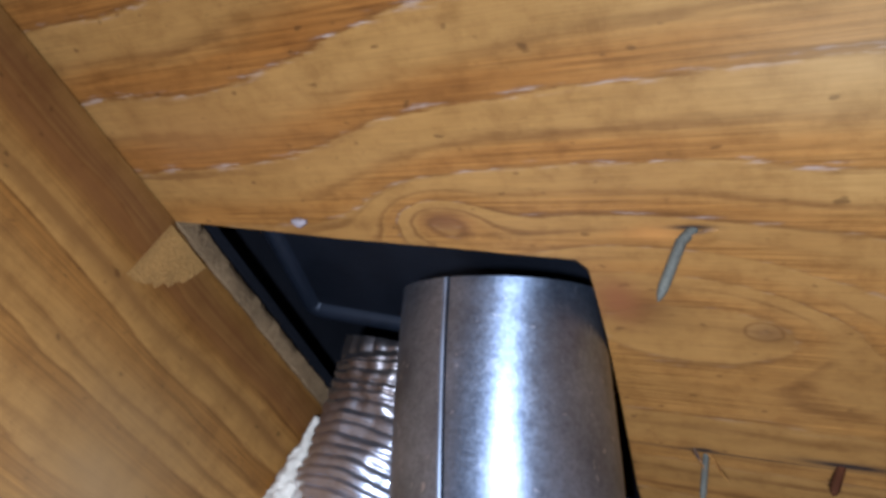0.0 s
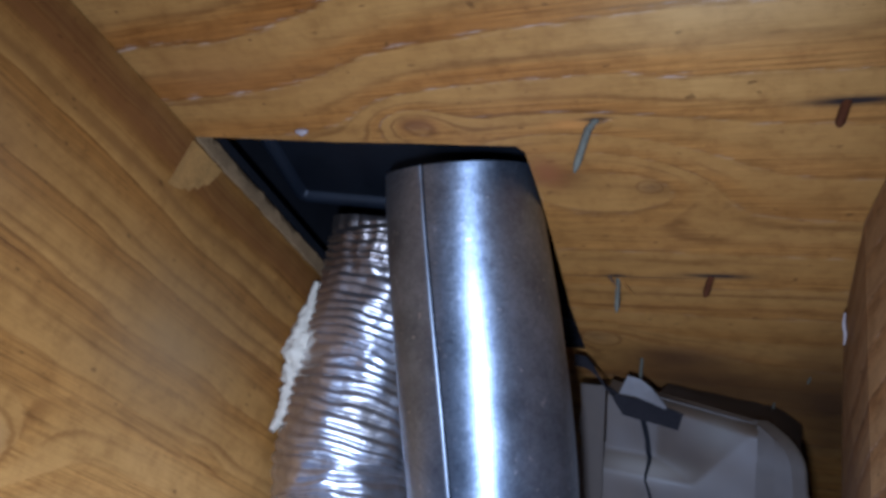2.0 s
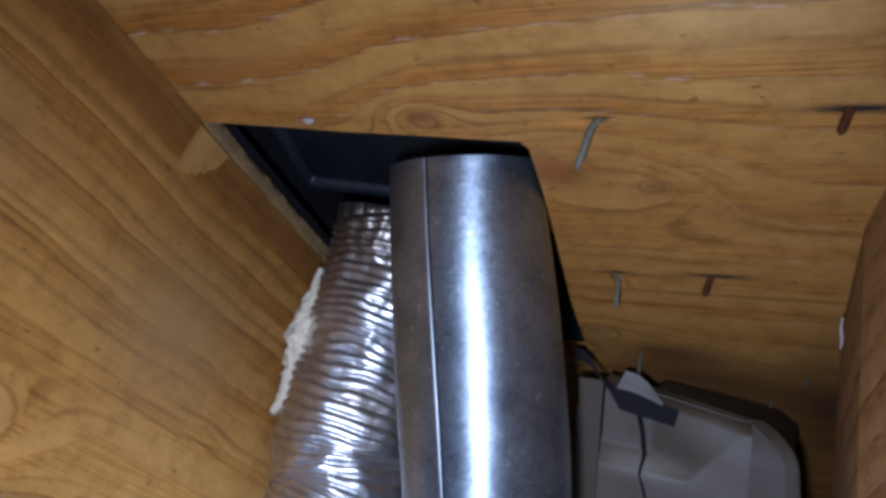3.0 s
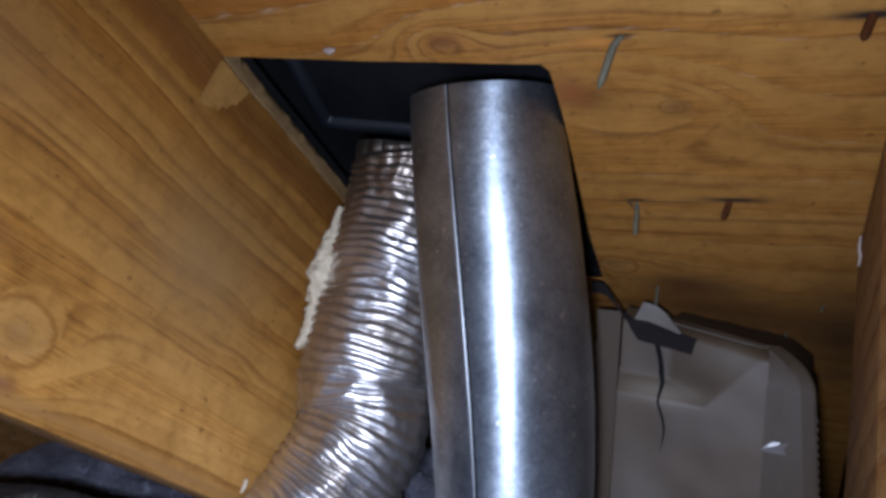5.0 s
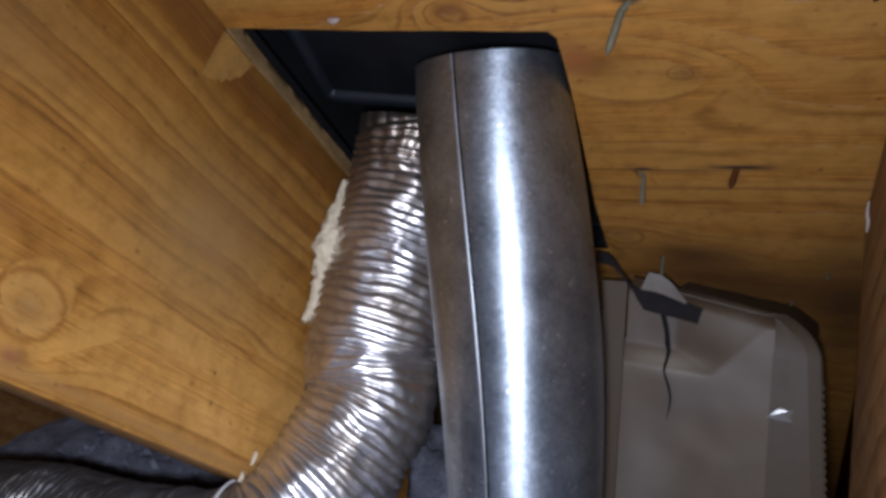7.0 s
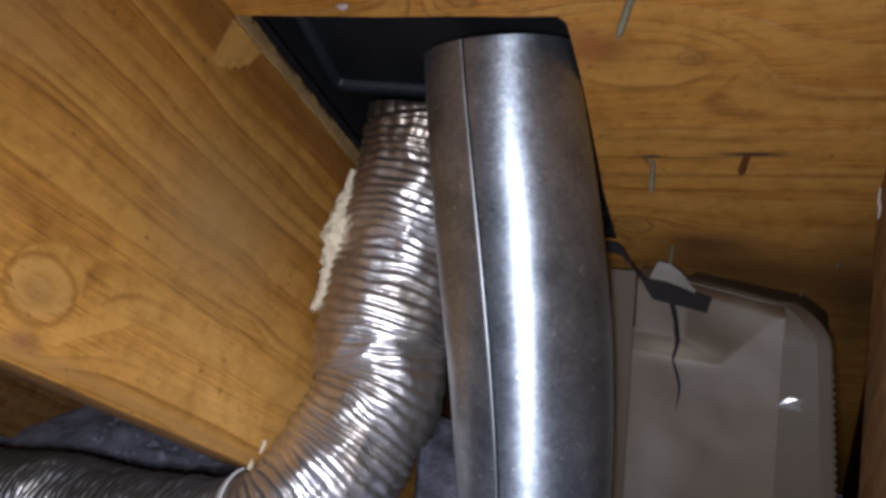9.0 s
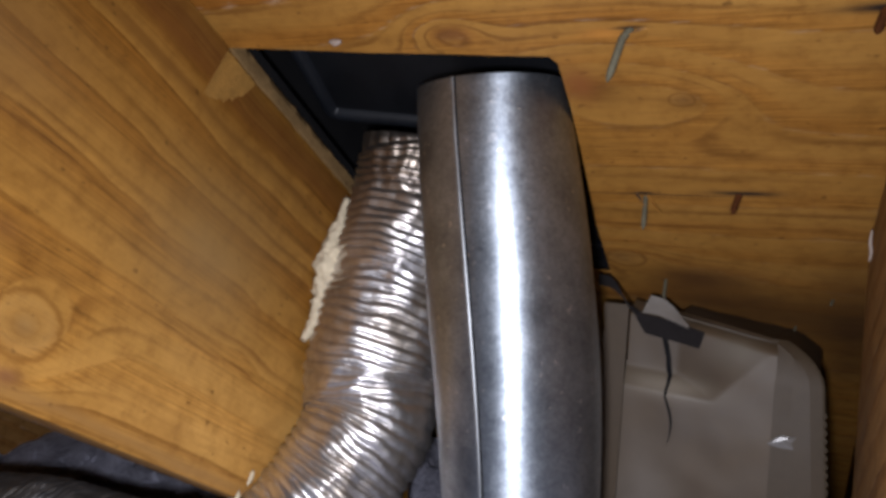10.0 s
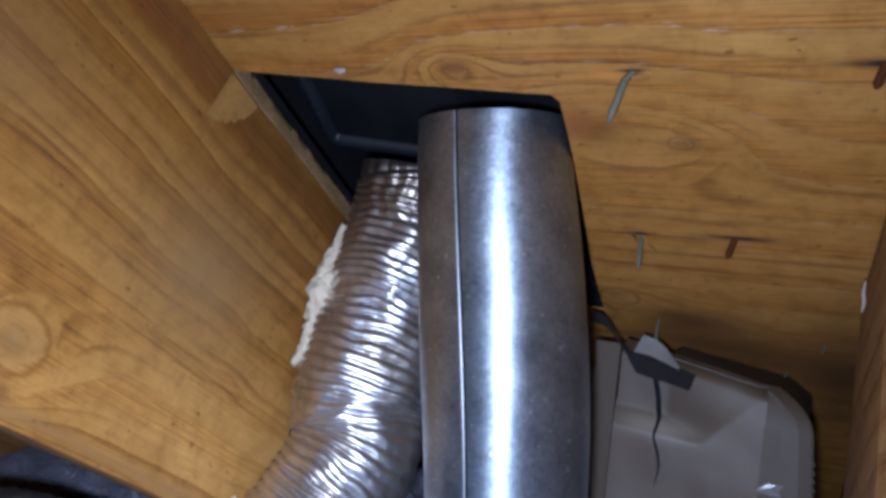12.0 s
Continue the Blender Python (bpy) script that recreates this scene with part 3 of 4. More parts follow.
# ---- the galvanised pipe ----
PIPE = [(0.1480, 0.2545, 0.752, 0.0488), (0.1570, 0.2449, 0.7201, 0.0492), (0.1679, 0.2332, 0.6804, 0.0505), (0.1773, 0.2263, 0.6434, 0.0510), (0.1856, 0.2224, 0.608, 0.0516), (0.1914, 0.2222, 0.5734, 0.0515),
        (0.1958, 0.2253, 0.5387, 0.0509), (0.1988, 0.2295, 0.5035, 0.0501), (0.1999, 0.2344, 0.4711, 0.0491), (0.2001, 0.2400, 0.4413, 0.0481),
        (0.199, 0.247, 0.405, 0.0475), (0.194, 0.262, 0.36, 0.0475), (0.184, 0.285, 0.31, 0.0475), (0.17, 0.31, 0.25, 0.0475)]
RIM, RIM_UP = Vector((0.1686, 0.2269, 0.7221)), Vector((-0.0758, -0.0986, 0.9922))
PIPE_AXIS = Vector((0.185, 0.230, 0.0))


def pipe_radius(z):
    rows = sorted((p[2], p[3]) for p in PIPE)
    fit = np.polyfit([a for a, b in rows if a > 0.42], [b for a, b in rows if a > 0.42], 4)
    return float(np.polyval(fit, max(z, 0.43)))


def metal_pipe():
    pipe = thing("metal_pipe", (0.17, 0.31, 0.25), "dull galvanised sheet-metal vent pipe with a lengthwise seam", "vent pipe")
    heights = [p[2] for p in PIPE]
    bend_x, bend_y = np.polyfit(heights, [p[0] for p in PIPE], 5), np.polyfit(heights, [p[1] for p in PIPE], 5)
    path = [Vector((np.polyval(bend_x, z), np.polyval(bend_y, z), z)) - PIPE_AXIS for z in np.arange(0.752, 0.25, -0.0025)]
    stand = Matrix.Translation(PIPE_AXIS)
    rings = rings_along(path)
    sides = 96

    def outline(rings, radius):
        """A tube whose upper rim is cut across by a slightly leaning plane."""
        bm, rows = tube(rings, radius, sides)
        bmesh.ops.bisect_plane(bm, geom=bm.verts[:] + bm.edges[:] + bm.faces[:], plane_co=RIM - PIPE_AXIS, plane_no=RIM_UP, clear_outer=True)
        return bm

    def dents(n, ang):
        return pipe_radius(path[n].z) + 0.00025 * noise.noise((n * 0.05, math.cos(ang) * 1.5, math.sin(ang) * 1.5))

    bm = outline(rings, dents)
    inner = outline(rings, lambda n, ang: dents(n, ang) - 0.0008)
    me = bpy.data.meshes.new("lining")
    inner.to_mesh(me)
    inner.free()
    bm.from_mesh(me)
    bpy.data.meshes.remove(me)
    rims = [e for e in bm.edges if e.is_boundary and (e.verts[0].co + e.verts[1].co).z / 2 > 0.6]
    bmesh.ops.bridge_loops(bm, edges=rims)
    part("pipe_body", bm, GALV, pipe, at=stand, smooth=50)
    # lock seam: a narrow raised strip along the pipe
    strip = bmesh.new()
    last = None
    for n, (p, a, b, t) in enumerate(rings):
        quad = []
        for off, lift in ((-0.0013, -0.0003), (-0.0009, 0.0006), (0.0, 0.0010), (0.0009, 0.0006), (0.0013, -0.0003)):
            r = pipe_radius(p.z)
            ang = SEAM_TURN + off / r
            quad.append(strip.verts.new(p + (a * math.cos(ang) + b * math.sin(ang)) * (r + lift)))
        if last:
            for k in range(4):
                strip.faces.new((last[k], last[k + 1], quad[k + 1], quad[k]))
        last = quad
    bmesh.ops.bisect_plane(strip, geom=strip.verts[:] + strip.edges[:] + strip.faces[:], plane_co=RIM - PIPE_AXIS, plane_no=RIM_UP, clear_outer=True)
    part("lock_seam", strip, SEAM, pipe, "thin bright folded seam", at=stand, smooth=80)
    # flat dark strip that paints in the shade beside the seam
    groove = bmesh.new()
    last = None
    for p, a, b, t in rings:
        r = pipe_radius(p.z) + 0.00035
        pair = [groove.verts.new(p + (a * math.cos(SEAM_TURN - off / r) + b * math.sin(SEAM_TURN - off / r)) * r) for off in (0.0010, 0.0023)]
        if last:
            groove.faces.new((last[0], last[1], pair[1], pair[0]))
        last = pair
    bmesh.ops.bisect_plane(groove, geom=groove.verts[:] + groove.edges[:] + groove.faces[:], plane_co=RIM - PIPE_AXIS, plane_no=RIM_UP, clear_outer=True)
    part("seam_shade", groove, BLACK_MATT, pipe, "thin dark line for the shade beside the seam", at=stand, smooth=20)
    # the crimped joint ring of the elbow further down
    at_ring = [r for r in rings if r[0].z < 0.425][:3]
    bead, _ = tube(at_ring, lambda n, ang: pipe_radius(at_ring[n][0].z) + (0.0012 if n == 1 else 0.0001), sides)
    part("elbow_bead", bead, GALV, pipe, at=stand, smooth=60)
    return pipe


SEAM_TURN = radians(30)
metal_pipe()

# ---- the flexible foil duct ----
FLEX = [(0.0496, 0.3318, 0.7015), (0.0497, 0.3318, 0.6985), (0.0513, 0.3319, 0.6819), (0.0495, 0.329, 0.6537), (0.0492, 0.3148, 0.5976), (0.0493, 0.2953, 0.5439), (0.0511, 0.2862, 0.5096), (0.0586, 0.277, 0.4814),
        (0.0533, 0.2603, 0.4516), (0.0414, 0.2418, 0.4183), (0.0118, 0.2283, 0.3831), (-0.0467, 0.2300, 0.3572), (-0.1351, 0.2415, 0.3433), (-0.2573, 0.2568, 0.3329),
        (-0.3992, 0.2646, 0.3133), (-0.6746, 0.2806, 0.2781)]


def foil_duct():
    duct = thing("flexible_duct", (-0.4, 0.26, 0.27), "crinkled silver foil flexible duct squeezed against the rafter", "flexible duct")
    step, pitch = 0.0008, 0.0078
    path = even(smooth_path(FLEX, 24), step)

    def upper(s):
        """1 on the straight upper length, 0 past the bend."""
        k = max(0.0, min(1.0, (0.30 - s) / 0.16))
        return k * k * (3 - 2 * k)

    path = [p + Vector((0.0022 + 0.0052 * upper(n * step), 0, 0)) for n, p in enumerate(path)]
    rings = rings_along(path)

    def ribs(n, ang):
        s = n * step
        c, d = math.cos(ang), math.sin(ang)
        top = max(0.0, 1 - s / 0.075)
        loose = noise.noise((s * 18, 0.7, 0.0))
        lean = 0.55 * math.exp(-(((s - 0.20) / 0.035) ** 2)) * d
        phase = s / pitch + ang / (2 * math.pi) + lean + 0.8 * noise.noise((s * 20, c * 0.9, d * 0.9)) + 0.25 * noise.noise((s * 60, c * 2.5, d * 2.5))
        wire = abs(math.sin(math.pi * phase)) ** 0.75
        depth = (0.0016 + 0.0017 * min(1.0, s / 0.12)) * (0.8 + 0.5 * loose)
        dents = 0.0030 * noise.noise((s * 30, c * 1.5, d * 1.5 + 4.0)) + 0.0016 * noise.noise((s * 60, c * 3.2, d * 3.2)) + 0.0020 * noise.noise((s * 45, c * 2.2, d * 2.2))
        facet = 0.0012 * noise.noise((s * 110, c * 7.0, d * 7.0))
        flutes = 0.0036 * (abs(math.sin(ang * 12 + 1.4 * noise.noise((s * 40, c, d)))) ** 0.7 - 0.6) * min(1.0, top * 1.6)
        grip = min(1.0, 0.35 + s / 0.02)
        pinch = -0.005 * max(0.0, 1 - s / 0.012)
        bulge = 0.0028 * math.exp(-(((path[n].z - 0.525) / 0.035) ** 2)) if path[n].x > 0 else 0.0
        return 0.0463 + 0.0030 * upper(s) + bulge + (wire - 0.62) * depth + dents * grip + facet + pinch + flutes

    bm, rows = tube(rings, ribs, 88)
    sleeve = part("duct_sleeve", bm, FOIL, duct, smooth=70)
    # white tie round the duct at the rafter's lower corner
    near = min(range(len(rings)), key=lambda n: (rings[n][0] - Vector((0.002, 0.2285, 0.377))).length)
    ring = rings[near - 3 : near + 4]
    tie, trows = tube(ring, lambda n, ang: 0.0463 + (0.0030 if 1 <= n <= 5 else 0.0012), 60)
    part("cable_tie", tie, NYLON, sleeve, "white nylon cable tie", smooth=50)
    return duct


foil_duct()


# ---- foam bead between duct and rafter ----
SMEAR = plain("dull_pinkish_plaster", (0.25, 0.20, 0.165), 0.8, 0.0, 120.0, 0.2, 0.4)


def foam_bead(name, points, radii, label, seed, material=None):
    path = even(smooth_path(points, 10), 0.0016)
    rings = rings_along(path)
    total = len(path) - 1

    def lumps(n, ang):
        s = n / total * (len(radii) - 1)
        k = min(int(s), len(radii) - 2)
        r = radii[k] + (radii[k + 1] - radii[k]) * (s - k)
        q = Vector((n * 0.0016 * 140 + seed, math.cos(ang) * 1.3, math.sin(ang) * 1.3))
        return r * (1 + 0.45 * noise.noise(q) + 0.25 * noise.noise(q * 2.7)) + 0.0003

    bm, rows = tube(rings, lumps, 28)
    for row in (rows[0], rows[-1]):
        bm.faces.new(row)
    return tagged(part(name, bm, material or FOAM, smooth=80), label, "foam sealant")


foam_bead("foam_bead", [(0.006, 0.309, 0.650), (0.007, 0.3005, 0.628), (0.0075, 0.291, 0.605), (0.009, 0.285, 0.585), (0.0085, 0.2825, 0.567), (0.007, 0.273, 0.547), (0.005, 0.264, 0.536)],
          [0.002, 0.0045, 0.0075, 0.0115, 0.0085, 0.0050, 0.0025], "lumpy cream expanding foam between duct and rafter", 0)
foam_bead("foam_crumb", [(0.001, 0.2225, 0.4445), (0.002, 0.2195, 0.440), (0.0015, 0.2185, 0.4375), (0.002, 0.2155, 0.4350)], [0.0005, 0.0018, 0.0012, 0.0004], "small white foam crumb stuck on the rafter", 9)
foam_bead("foam_crumb", [(0.001, 0.2085, 0.4330), (0.002, 0.2065, 0.4300), (0.0015, 0.2035, 0.4265)], [0.0004, 0.0014, 0.0004], "small white foam crumb stuck on the rafter", 21)
foam_bead("plaster_chip", [(0.080, 0.1655, 0.7355), (0.0845, 0.1662, 0.7352), (0.089, 0.1655, 0.7355)], [0.0008, 0.0022, 0.0008], "tiny pinkish-white chip stuck on the sheathing", 5, SMEAR)


foam_bead("sealant_smear", [(0.3855, 0.3085, 0.6440), (0.3850, 0.3075, 0.6365), (0.3858, 0.3070, 0.6310), (0.3850, 0.3060, 0.6240)], [0.0003, 0.0006, 0.0007, 0.0003], "thin white sealant smear on the rafter", 13, SMEAR)


# ---- nails that came through the sheathing ----
def nail(head, tip, radius, material, label, kink=None):
    a, b = ROOF @ Vector(head), ROOF @ Vector(tip)
    t = (a - b).normalized()
    start = a + t * 0.006
    path = [start.lerp(b, k) for k in (0, 0.3, 0.6, 0.85, 0.93, 1.0)]
    if kink:
        elbow = ROOF @ Vector(kink)
        path = [a + (a - elbow) * 0.4, a, elbow, elbow.lerp(b, 0.75), elbow.lerp(b, 0.9), b]
    rings = rings_along(path)
    shape = [1, 1, 1.02, 0.98, 0.7, 0.12]
    bm, rows = tube(rings, lambda n, ang: radius * shape[n] * (1 + 0.08 * noise.noise((n * 3.0, math.cos(ang), math.sin(ang)))), 12)
    bm.faces.new(rows[-1])
    return tagged(part("roofing_nail", bm, material, smooth=50), label, "nail", "nails through the roof sheathing")


nail((0.2632, 0.1935, 0), (0.2535, 0.205, -0.0245), 0.0021, STEEL, "bent grey zinc nail poking through the sheathing", (0.2600, 0.1945, -0.0045))
nail((0.380, 0.190, 0), (0.3765, 0.1935, -0.0115), 0.0023, RUST, "short rusty nail point poking through the sheathing")
nail((0.3078, 0.351, 0), (0.3052, 0.351, -0.0145), 0.0023, RUST, "short dark rusty nail point in a black stain")
nail((0.2465, 0.356, 0), (0.2475, 0.3615, -0.0235), 0.0017, STEEL, "thin grey zinc nail under a lifted splinter")
nail((0.2432, 0.484, 0), (0.2435, 0.486, -0.019), 0.0014, STEEL, "thin grey nail point behind the duct boot")
nail((0.3677, 0.4967, 0), (0.366, 0.4925, -0.007), 0.0011, STEEL, "shiny nail point near the rafter")
nail((0.3412, 0.5535, 0), (0.3403, 0.5507, -0.006), 0.0011, STEEL, "shiny nail point over the duct boot")


def splinter(a, b, width, label):
    a, b = Vector(a), Vector(b)
    side = (b - a).cross(Vector((0, 0, 1))).normalized() * width
    bm = bmesh.new()
    base = [bm.verts.new(p) for p in (a + side, a - side, a - side * 0.8 + Vector((0, 0, -0.0012)), a + side * 0.8 + Vector((0, 0, -0.0012)))]
    mid = [bm.verts.new(p) for p in ((a + b) / 2 + side * 0.7, (a + b) / 2 - side * 0.8, (a + b) / 2 - side * 0.6 + Vector((0, 0, -0.001)), (a + b) / 2 + side * 0.5 + Vector((0, 0, -0.001)))]
    tip = bm.verts.new(b)
    for k in range(4):
        bm.faces.new((base[k], base[(k + 1) % 4], mid[(k + 1) % 4], mid[k]))
        bm.faces.new((mid[k], mid[(k + 1) % 4], tip))
    bm.faces.new(base)
    return tagged(part("wood_splinter", bm, SHEATHING, at=ROOF, smooth=0), label, "splinter", "splinters lifted by nails")


splinter((0.240, 0.3525, 0.001), (0.2475, 0.356, -0.0085), 0.0026, "brown wood splinter lifted by a nail")
splinter((0.2475, 0.3545, 0.001), (0.2595, 0.3625, -0.0115), 0.0008, "hair-thin wood splinter beside a nail")
splinter((0.272, 0.196, 0.001), (0.2625, 0.1935, -0.003), 0.0040, "torn orange wood fibres round a nail")


# ---- the taupe duct boot between pipe and right rafter ----
def duct_boot():
    boot = thing("duct_boot", (0.29, 0.42, 0.25), "taupe plastic duct boot with a torn, cracked top and taped edge", "duct boot")
    Y = 0.397
    # front panel with a sloped pocket at its top, in one moulded sheet
    def rolled(x):
        return 0.577 - (x - 0.2255) * 0.183 if x < 0.283 else 0.5665 - (x - 0.283) * 0.19

    def sunk(x, z):
        """How far the sheet lies behind the face: pocket, rounded top, slight warp."""
        ledge = (z - 0.5181 + (x - 0.2265) * 0.059) / 0.0145
        far = 0.2915 + (z - 0.516) * 0.99
        flank = (far - x) / max(far - 0.262, 0.004)
        d = 0.009 * max(0.0, min(ledge, flank, 1.0))
        over = max(0.0, z - rolled(x) + 0.004)
        return d + 110 * over * over + 0.0005 * noise.noise((x * 40, z * 40, 1.0))

    nx, nz = 78, 150
    depth = [[0.0] * (nz + 1) for _ in range(nx + 1)]
    spots = [[(0.0, 0.0)] * (nz + 1) for _ in range(nx + 1)]
    for i in range(nx + 1):
        x = 0.2225 + 0.1113 * i / nx
        top = rolled(x) + 0.008
        for j in range(nz + 1):
            z = 0.25 + 0.20 * j / 40 if j <= 40 else 0.45 + (top - 0.45) * (j - 40) / (nz - 40)
            spots[i][j], depth[i][j] = (x, z), sunk(x, z)
    for _ in range(2):
        depth = [[sum(depth[min(max(i + a, 0), nx)][min(max(j + b, 0), nz)] for a in (-1, 0, 1) for b in (-1, 0, 1)) / 9 for j in range(nz + 1)] for i in range(nx + 1)]
    bm = bmesh.new()
    grid = [[bm.verts.new((spots[i][j][0], Y + depth[i][j], spots[i][j][1])) for j in range(nz + 1)] for i in range(nx + 1)]
    for i in range(nx):
        for j in range(nz):
            bm.faces.new((grid[i][j], grid[i + 1][j], grid[i + 1][j + 1], grid[i][j + 1]))
    part("front_panel", bm, BOOT, boot, smooth=60)

    def plate(name, profile, x0, x1, material, label="", wobble=0.0, seed=0):
        """A sheet that follows (y, z) points between two x lines."""
        bm = bmesh.new()
        last = None
        for n, (y, z) in enumerate(profile):
            xa = x0 + wobble * noise.noise((z * 70, seed, 0))
            quad = [bm.verts.new((xa, y, z)), bm.verts.new((x1, y, z)), bm.verts.new((x1, y + 0.0025, z - 0.001)), bm.verts.new((xa, y + 0.0025, z - 0.001))]
            if last:
                for k in range(4):
                    bm.faces.new((last[k], last[(k + 1) % 4], quad[(k + 1) % 4], quad[k]))
            else:
                bm.faces.new(quad)
            last = quad
        bm.faces.new(last)
        return part(name, bm, material, boot, label, smooth=40)

    down = [0.582 - 0.0066 * n for n in range(51)]
    plate("left_flange", [(Y - 0.004, z) for z in down], 0.2045, 0.2235, TAPE, "matt taupe side flange", 0.0022, 3)
    # right side: rounded shoulder, then a taped flange with a toothed edge
    side = bmesh.new()
    last = None
    for n in range(106):
        z = 0.566 - 0.003 * n
        reach = 0.364 + 0.000227 * n
        drop = max(0.0, 1 - n / 11.7)
        reach -= 0.024 * drop**2.5
        tooth = 0.0 if n < 17 else (0.0012 if n % 2 else -0.0005)
        row = [side.verts.new(p) for p in ((0.333, Y - 0.0003 + 0.008 * drop**2, z), (min(0.345, reach - 0.012), Y - 0.0006 + 0.008 * drop**2, z), (reach - 0.010, Y - 0.0002 + 0.009 * drop**2, z),
                                          (reach - 0.0015, Y + 0.0016 + 0.010 * drop**2, z), (reach + tooth, Y + 0.0024 + 0.010 * drop**2, z))]
        if last:
            for k in range(4):
                side.faces.new((last[k], last[k + 1], row[k + 1], row[k]))
        last = row
    thicken(side, (0, 0.0007, 0))
    part("toothed_tape", side, TAPE, boot, "taupe tape with a toothed cut edge", smooth=0)
    # top and back of the boot, leaning with the roof
    shellm = bmesh.new()
    for lo, hi in (((0.206, 0.420, 0.25), (0.340, 0.60, 0.50)),):
        piece = bmesh.ops.create_cube(shellm, size=1)["verts"]
        for v in piece:
            v.co = Vector([lo[n] + (v.co[n] + 0.5) * (hi[n] - lo[n]) for n in range(3)])
    for v in shellm.verts:
        if v.co.z > 0.4:
            v.co.z = 0.536 if v.co.y < 0.5 else 0.82 - 0.60 * TAN - 0.02
    bmesh.ops.bevel(shellm, geom=shellm.edges[:], offset=0.006, segments=2, affect="EDGES")
    part("boot_body", shellm, BOOT, boot)
    # taped top that runs back to the sheathing
    cap = bmesh.new()
    last = None
    for k in range(33):
        x = 0.2600 + 0.1025 * k / 32
        z = rolled(x) + 0.006 if x < 0.334 else 0.5635 - 22 * (x - 0.334) ** 2
        back = (0.82 - z - 0.007) / TAN - 0.004
        row = []
        for m in range(7):
            f = m / 6
            y = Y + 0.011 + (back - Y - 0.011) * f
            row.append(cap.verts.new((x, y, z + 0.007 * f + 0.0015 * noise.noise((x * 60, y * 60, 4.0)) * min(1.0, 4 * f))))
        if last:
            for m in range(6):
                cap.faces.new((last[m], last[m + 1], row[m + 1], row[m]))
        last = row
    thicken(cap, (0, 0, -0.0015))
    part("taped_top", cap, TAPE, boot, smooth=50)
    # dark sheet that paints the shade in the gap under the torn strip
    gap = bmesh.new()
    pts = [(0.222, 0.582), (0.232, 0.5755), (0.256, 0.572), (0.281, 0.5655), (0.2775, 0.5525), (0.262, 0.5555), (0.246, 0.558), (0.2355, 0.560), (0.2285, 0.570)]
    gap.faces.new([gap.verts.new((x, Y + 0.006, z)) for x, z in pts])
    thicken(gap, (0, 0.004, 0))
    part("gap_shade", gap, CHARCOAL, boot, "dark sheet for the shaded gap behind the tear", smooth=0)
    # pale curled flap over it
    flap = bmesh.new()
    lower = [(0.2325, 0.5765, 0.004), (0.2455, 0.5755, 0.001), (0.2570, 0.572, 0.001), (0.2680, 0.5675, 0.005)]
    upper = [(0.2375, 0.5905, 0.010), (0.2480, 0.5885, 0.009), (0.2560, 0.583, 0.008), (0.2685, 0.5695, 0.007)]
    lo = [flap.verts.new((x, Y + d, z)) for x, z, d in lower]
    up = [flap.verts.new((x, Y + d, z)) for x, z, d in upper]
    for k in range(3):
        flap.faces.new((lo[k], lo[k + 1], up[k + 1], up[k]))
    bmesh.ops.subdivide_edges(flap, edges=flap.edges[:], cuts=2, use_grid_fill=True)
    for v in flap.verts:
        v.co.y += 0.0015 * noise.noise(v.co * 130)
    thicken(flap, (0, 0.0006, 0))
    part("torn_flap", flap, TAPE_PALE, boot, "pale curled torn tape flap", smooth=40)
    # crack: a jagged open slit running down from the tear
    crack = bmesh.new()
    line = [(0.2505, 0.5585, 0.0040), (0.2530, 0.5500, 0.0042), (0.2548, 0.5420, 0.0038), (0.2555, 0.5350, 0.0042), (0.2570, 0.5290, 0.0034), (0.2566, 0.5235, 0.0026), (0.2558, 0.5180, 0.0022), (0.2555, 0.5135, 0.0016),
            (0.2580, 0.5070, 0.0020), (0.2598, 0.5020, 0.0022), (0.2616, 0.4940, 0.0017), (0.2612, 0.4850, 0.0010), (0.2595, 0.4760, 0.0002)]
    last = None
    for x, z, w in line:
        d = sunk(x, z) - 0.0012
        row = [crack.verts.new((x - w / 2, Y + d, z)), crack.verts.new((x + w / 2, Y + d, z))]
        if last:
            crack.faces.new((last[0], last[1], row[1], row[0]))
        last = row
    thicken(crack, (0, 0.0005, 0))
    part("crack", crack, BLACK_MATT, boot, "dark jagged crack", smooth=0)
    # raised blister that catches the torch
    blister = bmesh.new()
    apex = blister.verts.new((0.3405, Y - 0.0052, 0.4958))
    rim = [blister.verts.new((x, Y - 0.0006, z)) for x, z in ((0.3305, 0.4895), (0.3350, 0.4940), (0.3400, 0.4978), (0.3500, 0.4968), (0.3470, 0.4925), (0.3490, 0.4880), (0.3385, 0.4880))]
    for k in range(len(rim)):
        blister.faces.new((rim[k], rim[(k + 1) % len(rim)], apex))
    glint = [blister.verts.new((x, Y - 0.0058 + (z - 0.4920) * 0.12, z)) for x, z in ((0.3330, 0.4915), (0.3368, 0.4948), (0.3400, 0.4970), (0.3452, 0.4966), (0.3404, 0.4942))]
    blister.faces.new(glint)
    part("tape_blister", blister, TAPE_SHINE, boot, "shiny wrinkle in the tape", smooth=0)
    return boot


TAPE_SHINE = plain("glossy_tape", (0.16, 0.15, 0.14), 0.14, 0.0, 60.0, 0.1, 0.05, spec=0.9)
duct_boot()


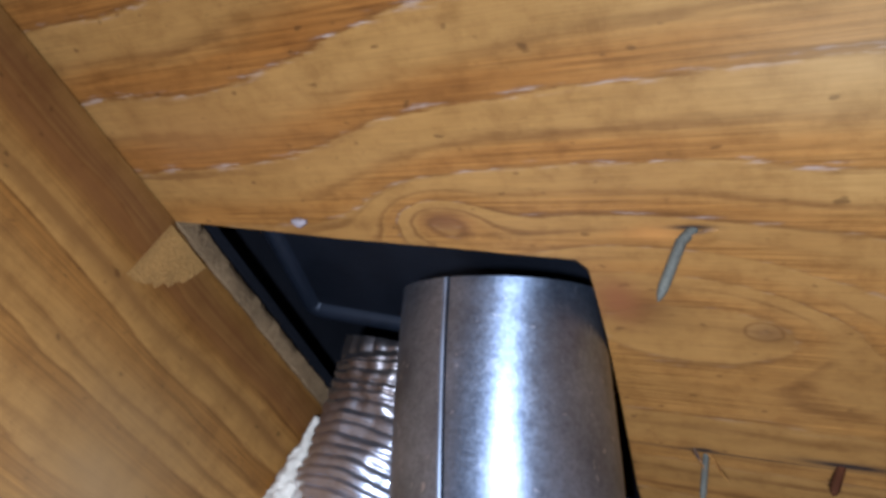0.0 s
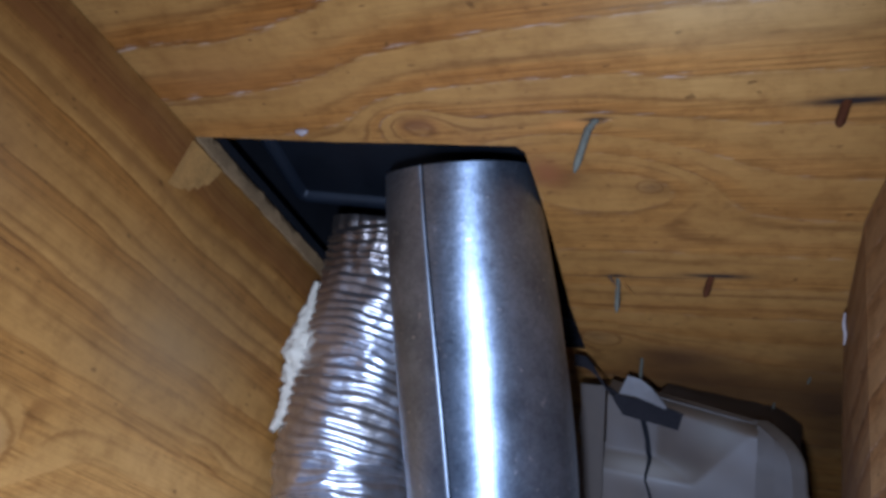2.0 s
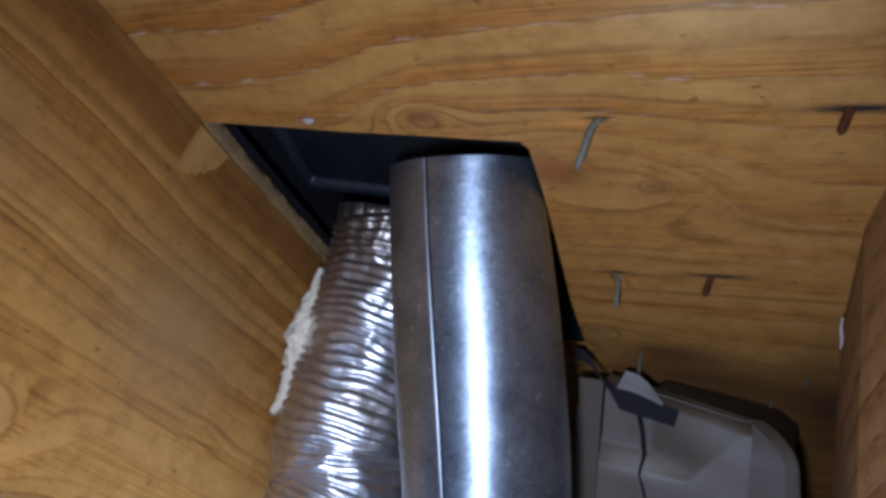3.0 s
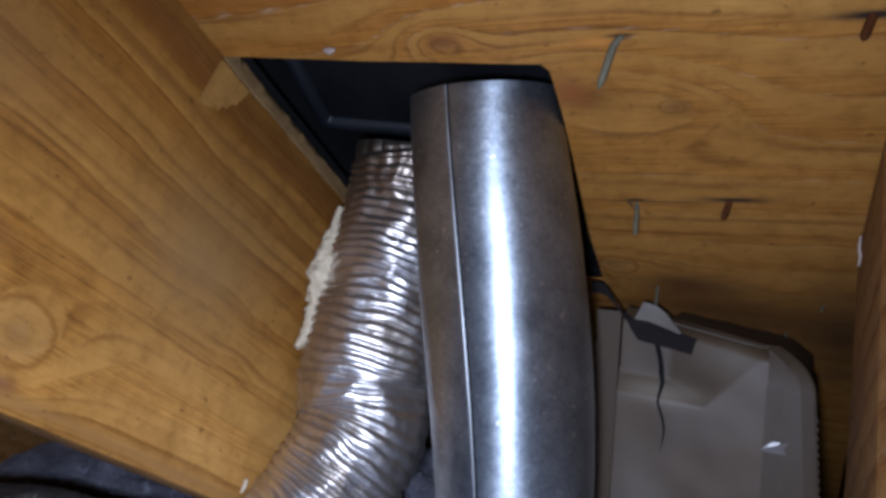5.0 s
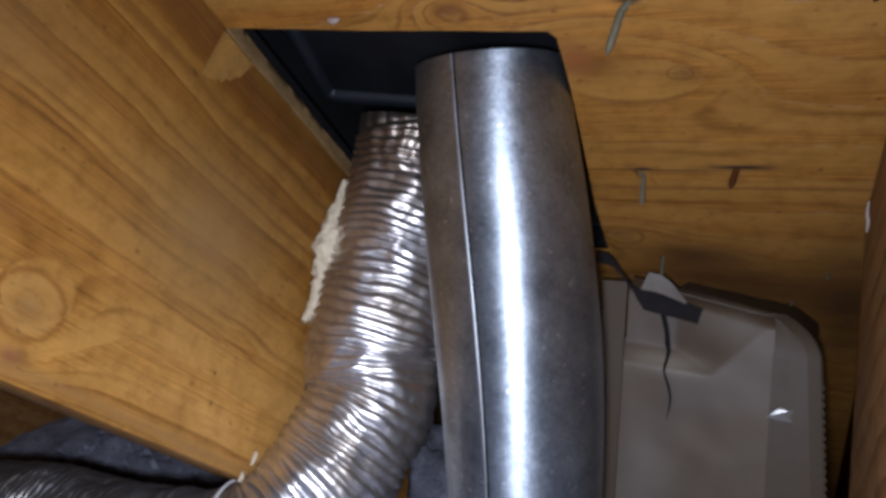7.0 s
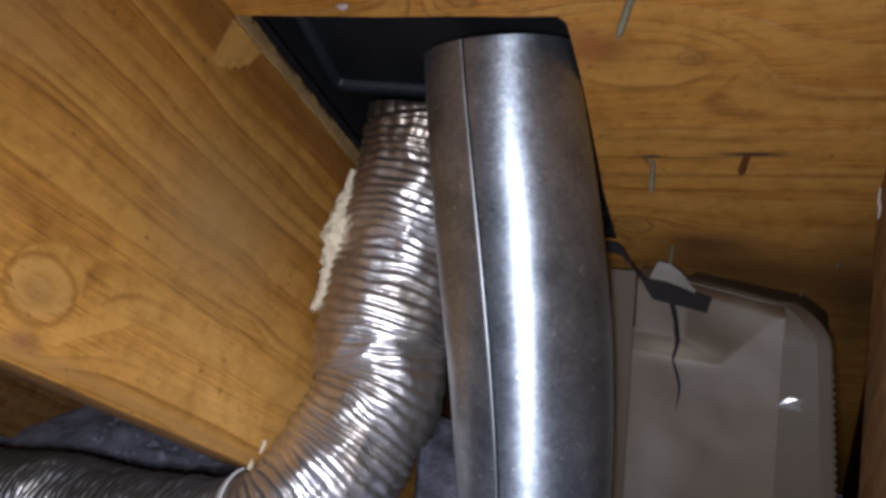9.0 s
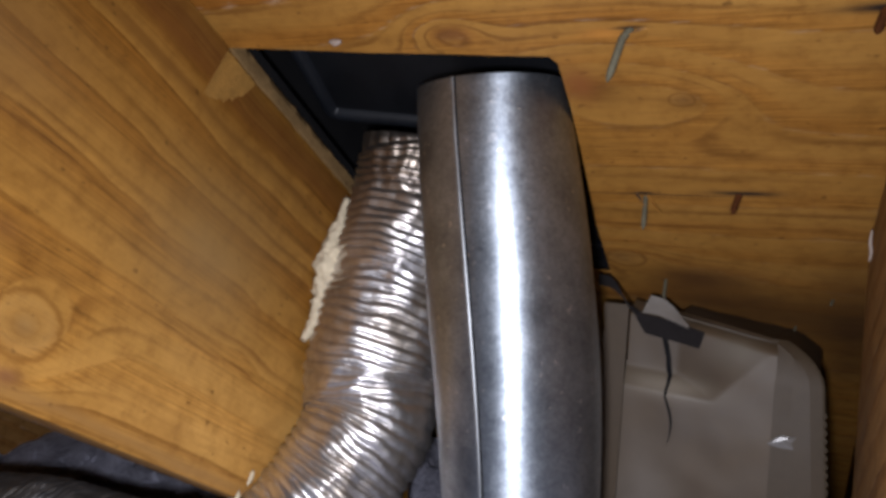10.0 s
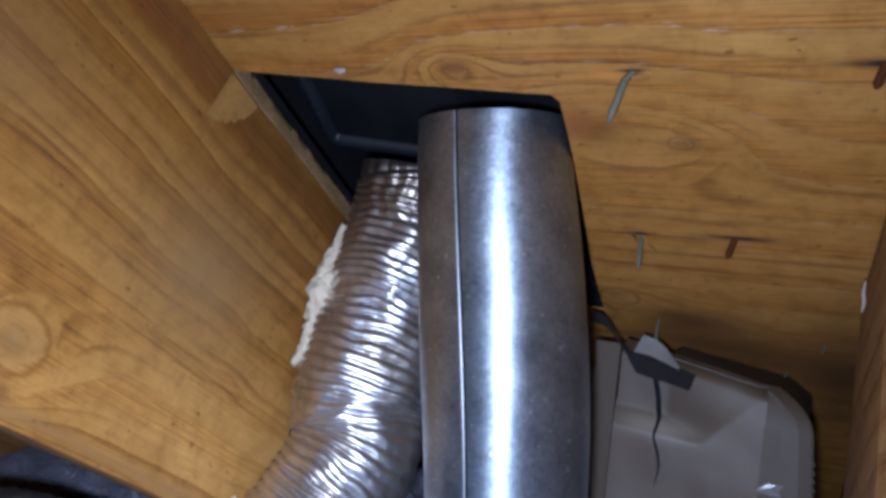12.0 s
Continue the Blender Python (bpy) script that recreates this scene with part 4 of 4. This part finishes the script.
# ---- black strip of felt hanging between pipe and boot ----
def felt_strip():
    bm = bmesh.new()
    line = [(0.196, 0.400, 0.600, 0.009), (0.206, 0.396, 0.599, 0.009), (0.212, 0.393, 0.5955, 0.0065), (0.2180, 0.392, 0.5885, 0.0024), (0.2245, 0.392, 0.580, 0.0022), (0.231, 0.392, 0.574, 0.0022)]
    last = None
    for x, y, z, h in line:
        row = [bm.verts.new((x, y, z + h / 2)), bm.verts.new((x, y - 0.001, z - h / 2))]
        if last:
            bm.faces.new((last[0], last[1], row[1], row[0]))
        last = row
    thicken(bm, (0, 0.0012, 0))
    return tagged(part("felt_strip", bm, CHARCOAL, smooth=30), "torn black roofing felt strip beside the pipe", "felt strip")


felt_strip()


# ---- pale saw-cut patch on the left rafter at the hole's corner ----
def saw_cut():
    bm = bmesh.new()
    pts = [(0.1855, -0.004), (0.1842, -0.022), (0.1828, -0.0415), (0.1850, -0.0400), (0.1885, -0.0402), (0.1915, -0.0385), (0.1945, -0.0375), (0.1975, -0.034), (0.2005, -0.035), (0.2035, -0.0285), (0.2065, -0.029), (0.2100, -0.0215), (0.2125, -0.021), (0.2160, -0.0125), (0.2185, -0.004)]
    front = [bm.verts.new((0.0004 - 0.0002 * (k % 2), y, z)) for k, (y, z) in enumerate(pts)]
    back = [bm.verts.new((-0.002, y, z)) for y, z in pts]
    bm.faces.new(front)
    bm.faces.new(back[::-1])
    for k in range(len(pts)):
        bm.faces.new((front[k], back[k], back[(k + 1) % len(pts)], front[(k + 1) % len(pts)]))
    return tagged(part("saw_cut_patch", bm, FRESH, at=ROOF, smooth=0), "pale splintered saw-cut patch on the rafter", "saw cut", kind="structure")


saw_cut()


def sawn_edge():
    """The fuzzy cut edge of the sheathing along the rafter."""
    bm = bmesh.new()
    last = None
    for n in range(150):
        y = 0.1885 + 0.00182 * n
        j1, j2, j3 = (noise.noise((y * 70, k, 0)) + 0.5 * noise.noise((y * 260, k, 3)) + 0.5 * noise.noise((y * 510, k, 5)) for k in (0.4, 3.3, 7.7))
        row = [bm.verts.new(p) for p in ((-0.0075, y, 0.0138 + 0.001 * j1), (-0.0045 + 0.0007 * j2, y, 0.0130 + 0.0007 * j1), (-0.0030 + 0.0008 * j3, y, 0.0065), (-0.0022 + 0.0010 * j2, y, 0.0008 - 0.0008 * j3), (-0.0062, y, -0.0002))]
        if last:
            for k in range(4):
                bm.faces.new((last[k], last[k + 1], row[k + 1], row[k]))
        last = row
    return tagged(part("sawn_edge", bm, BRUISED, at=ROOF, smooth=60), "pale fuzzy sawn edge of the sheathing beside the hole", "sawn edge", kind="structure")


sawn_edge()
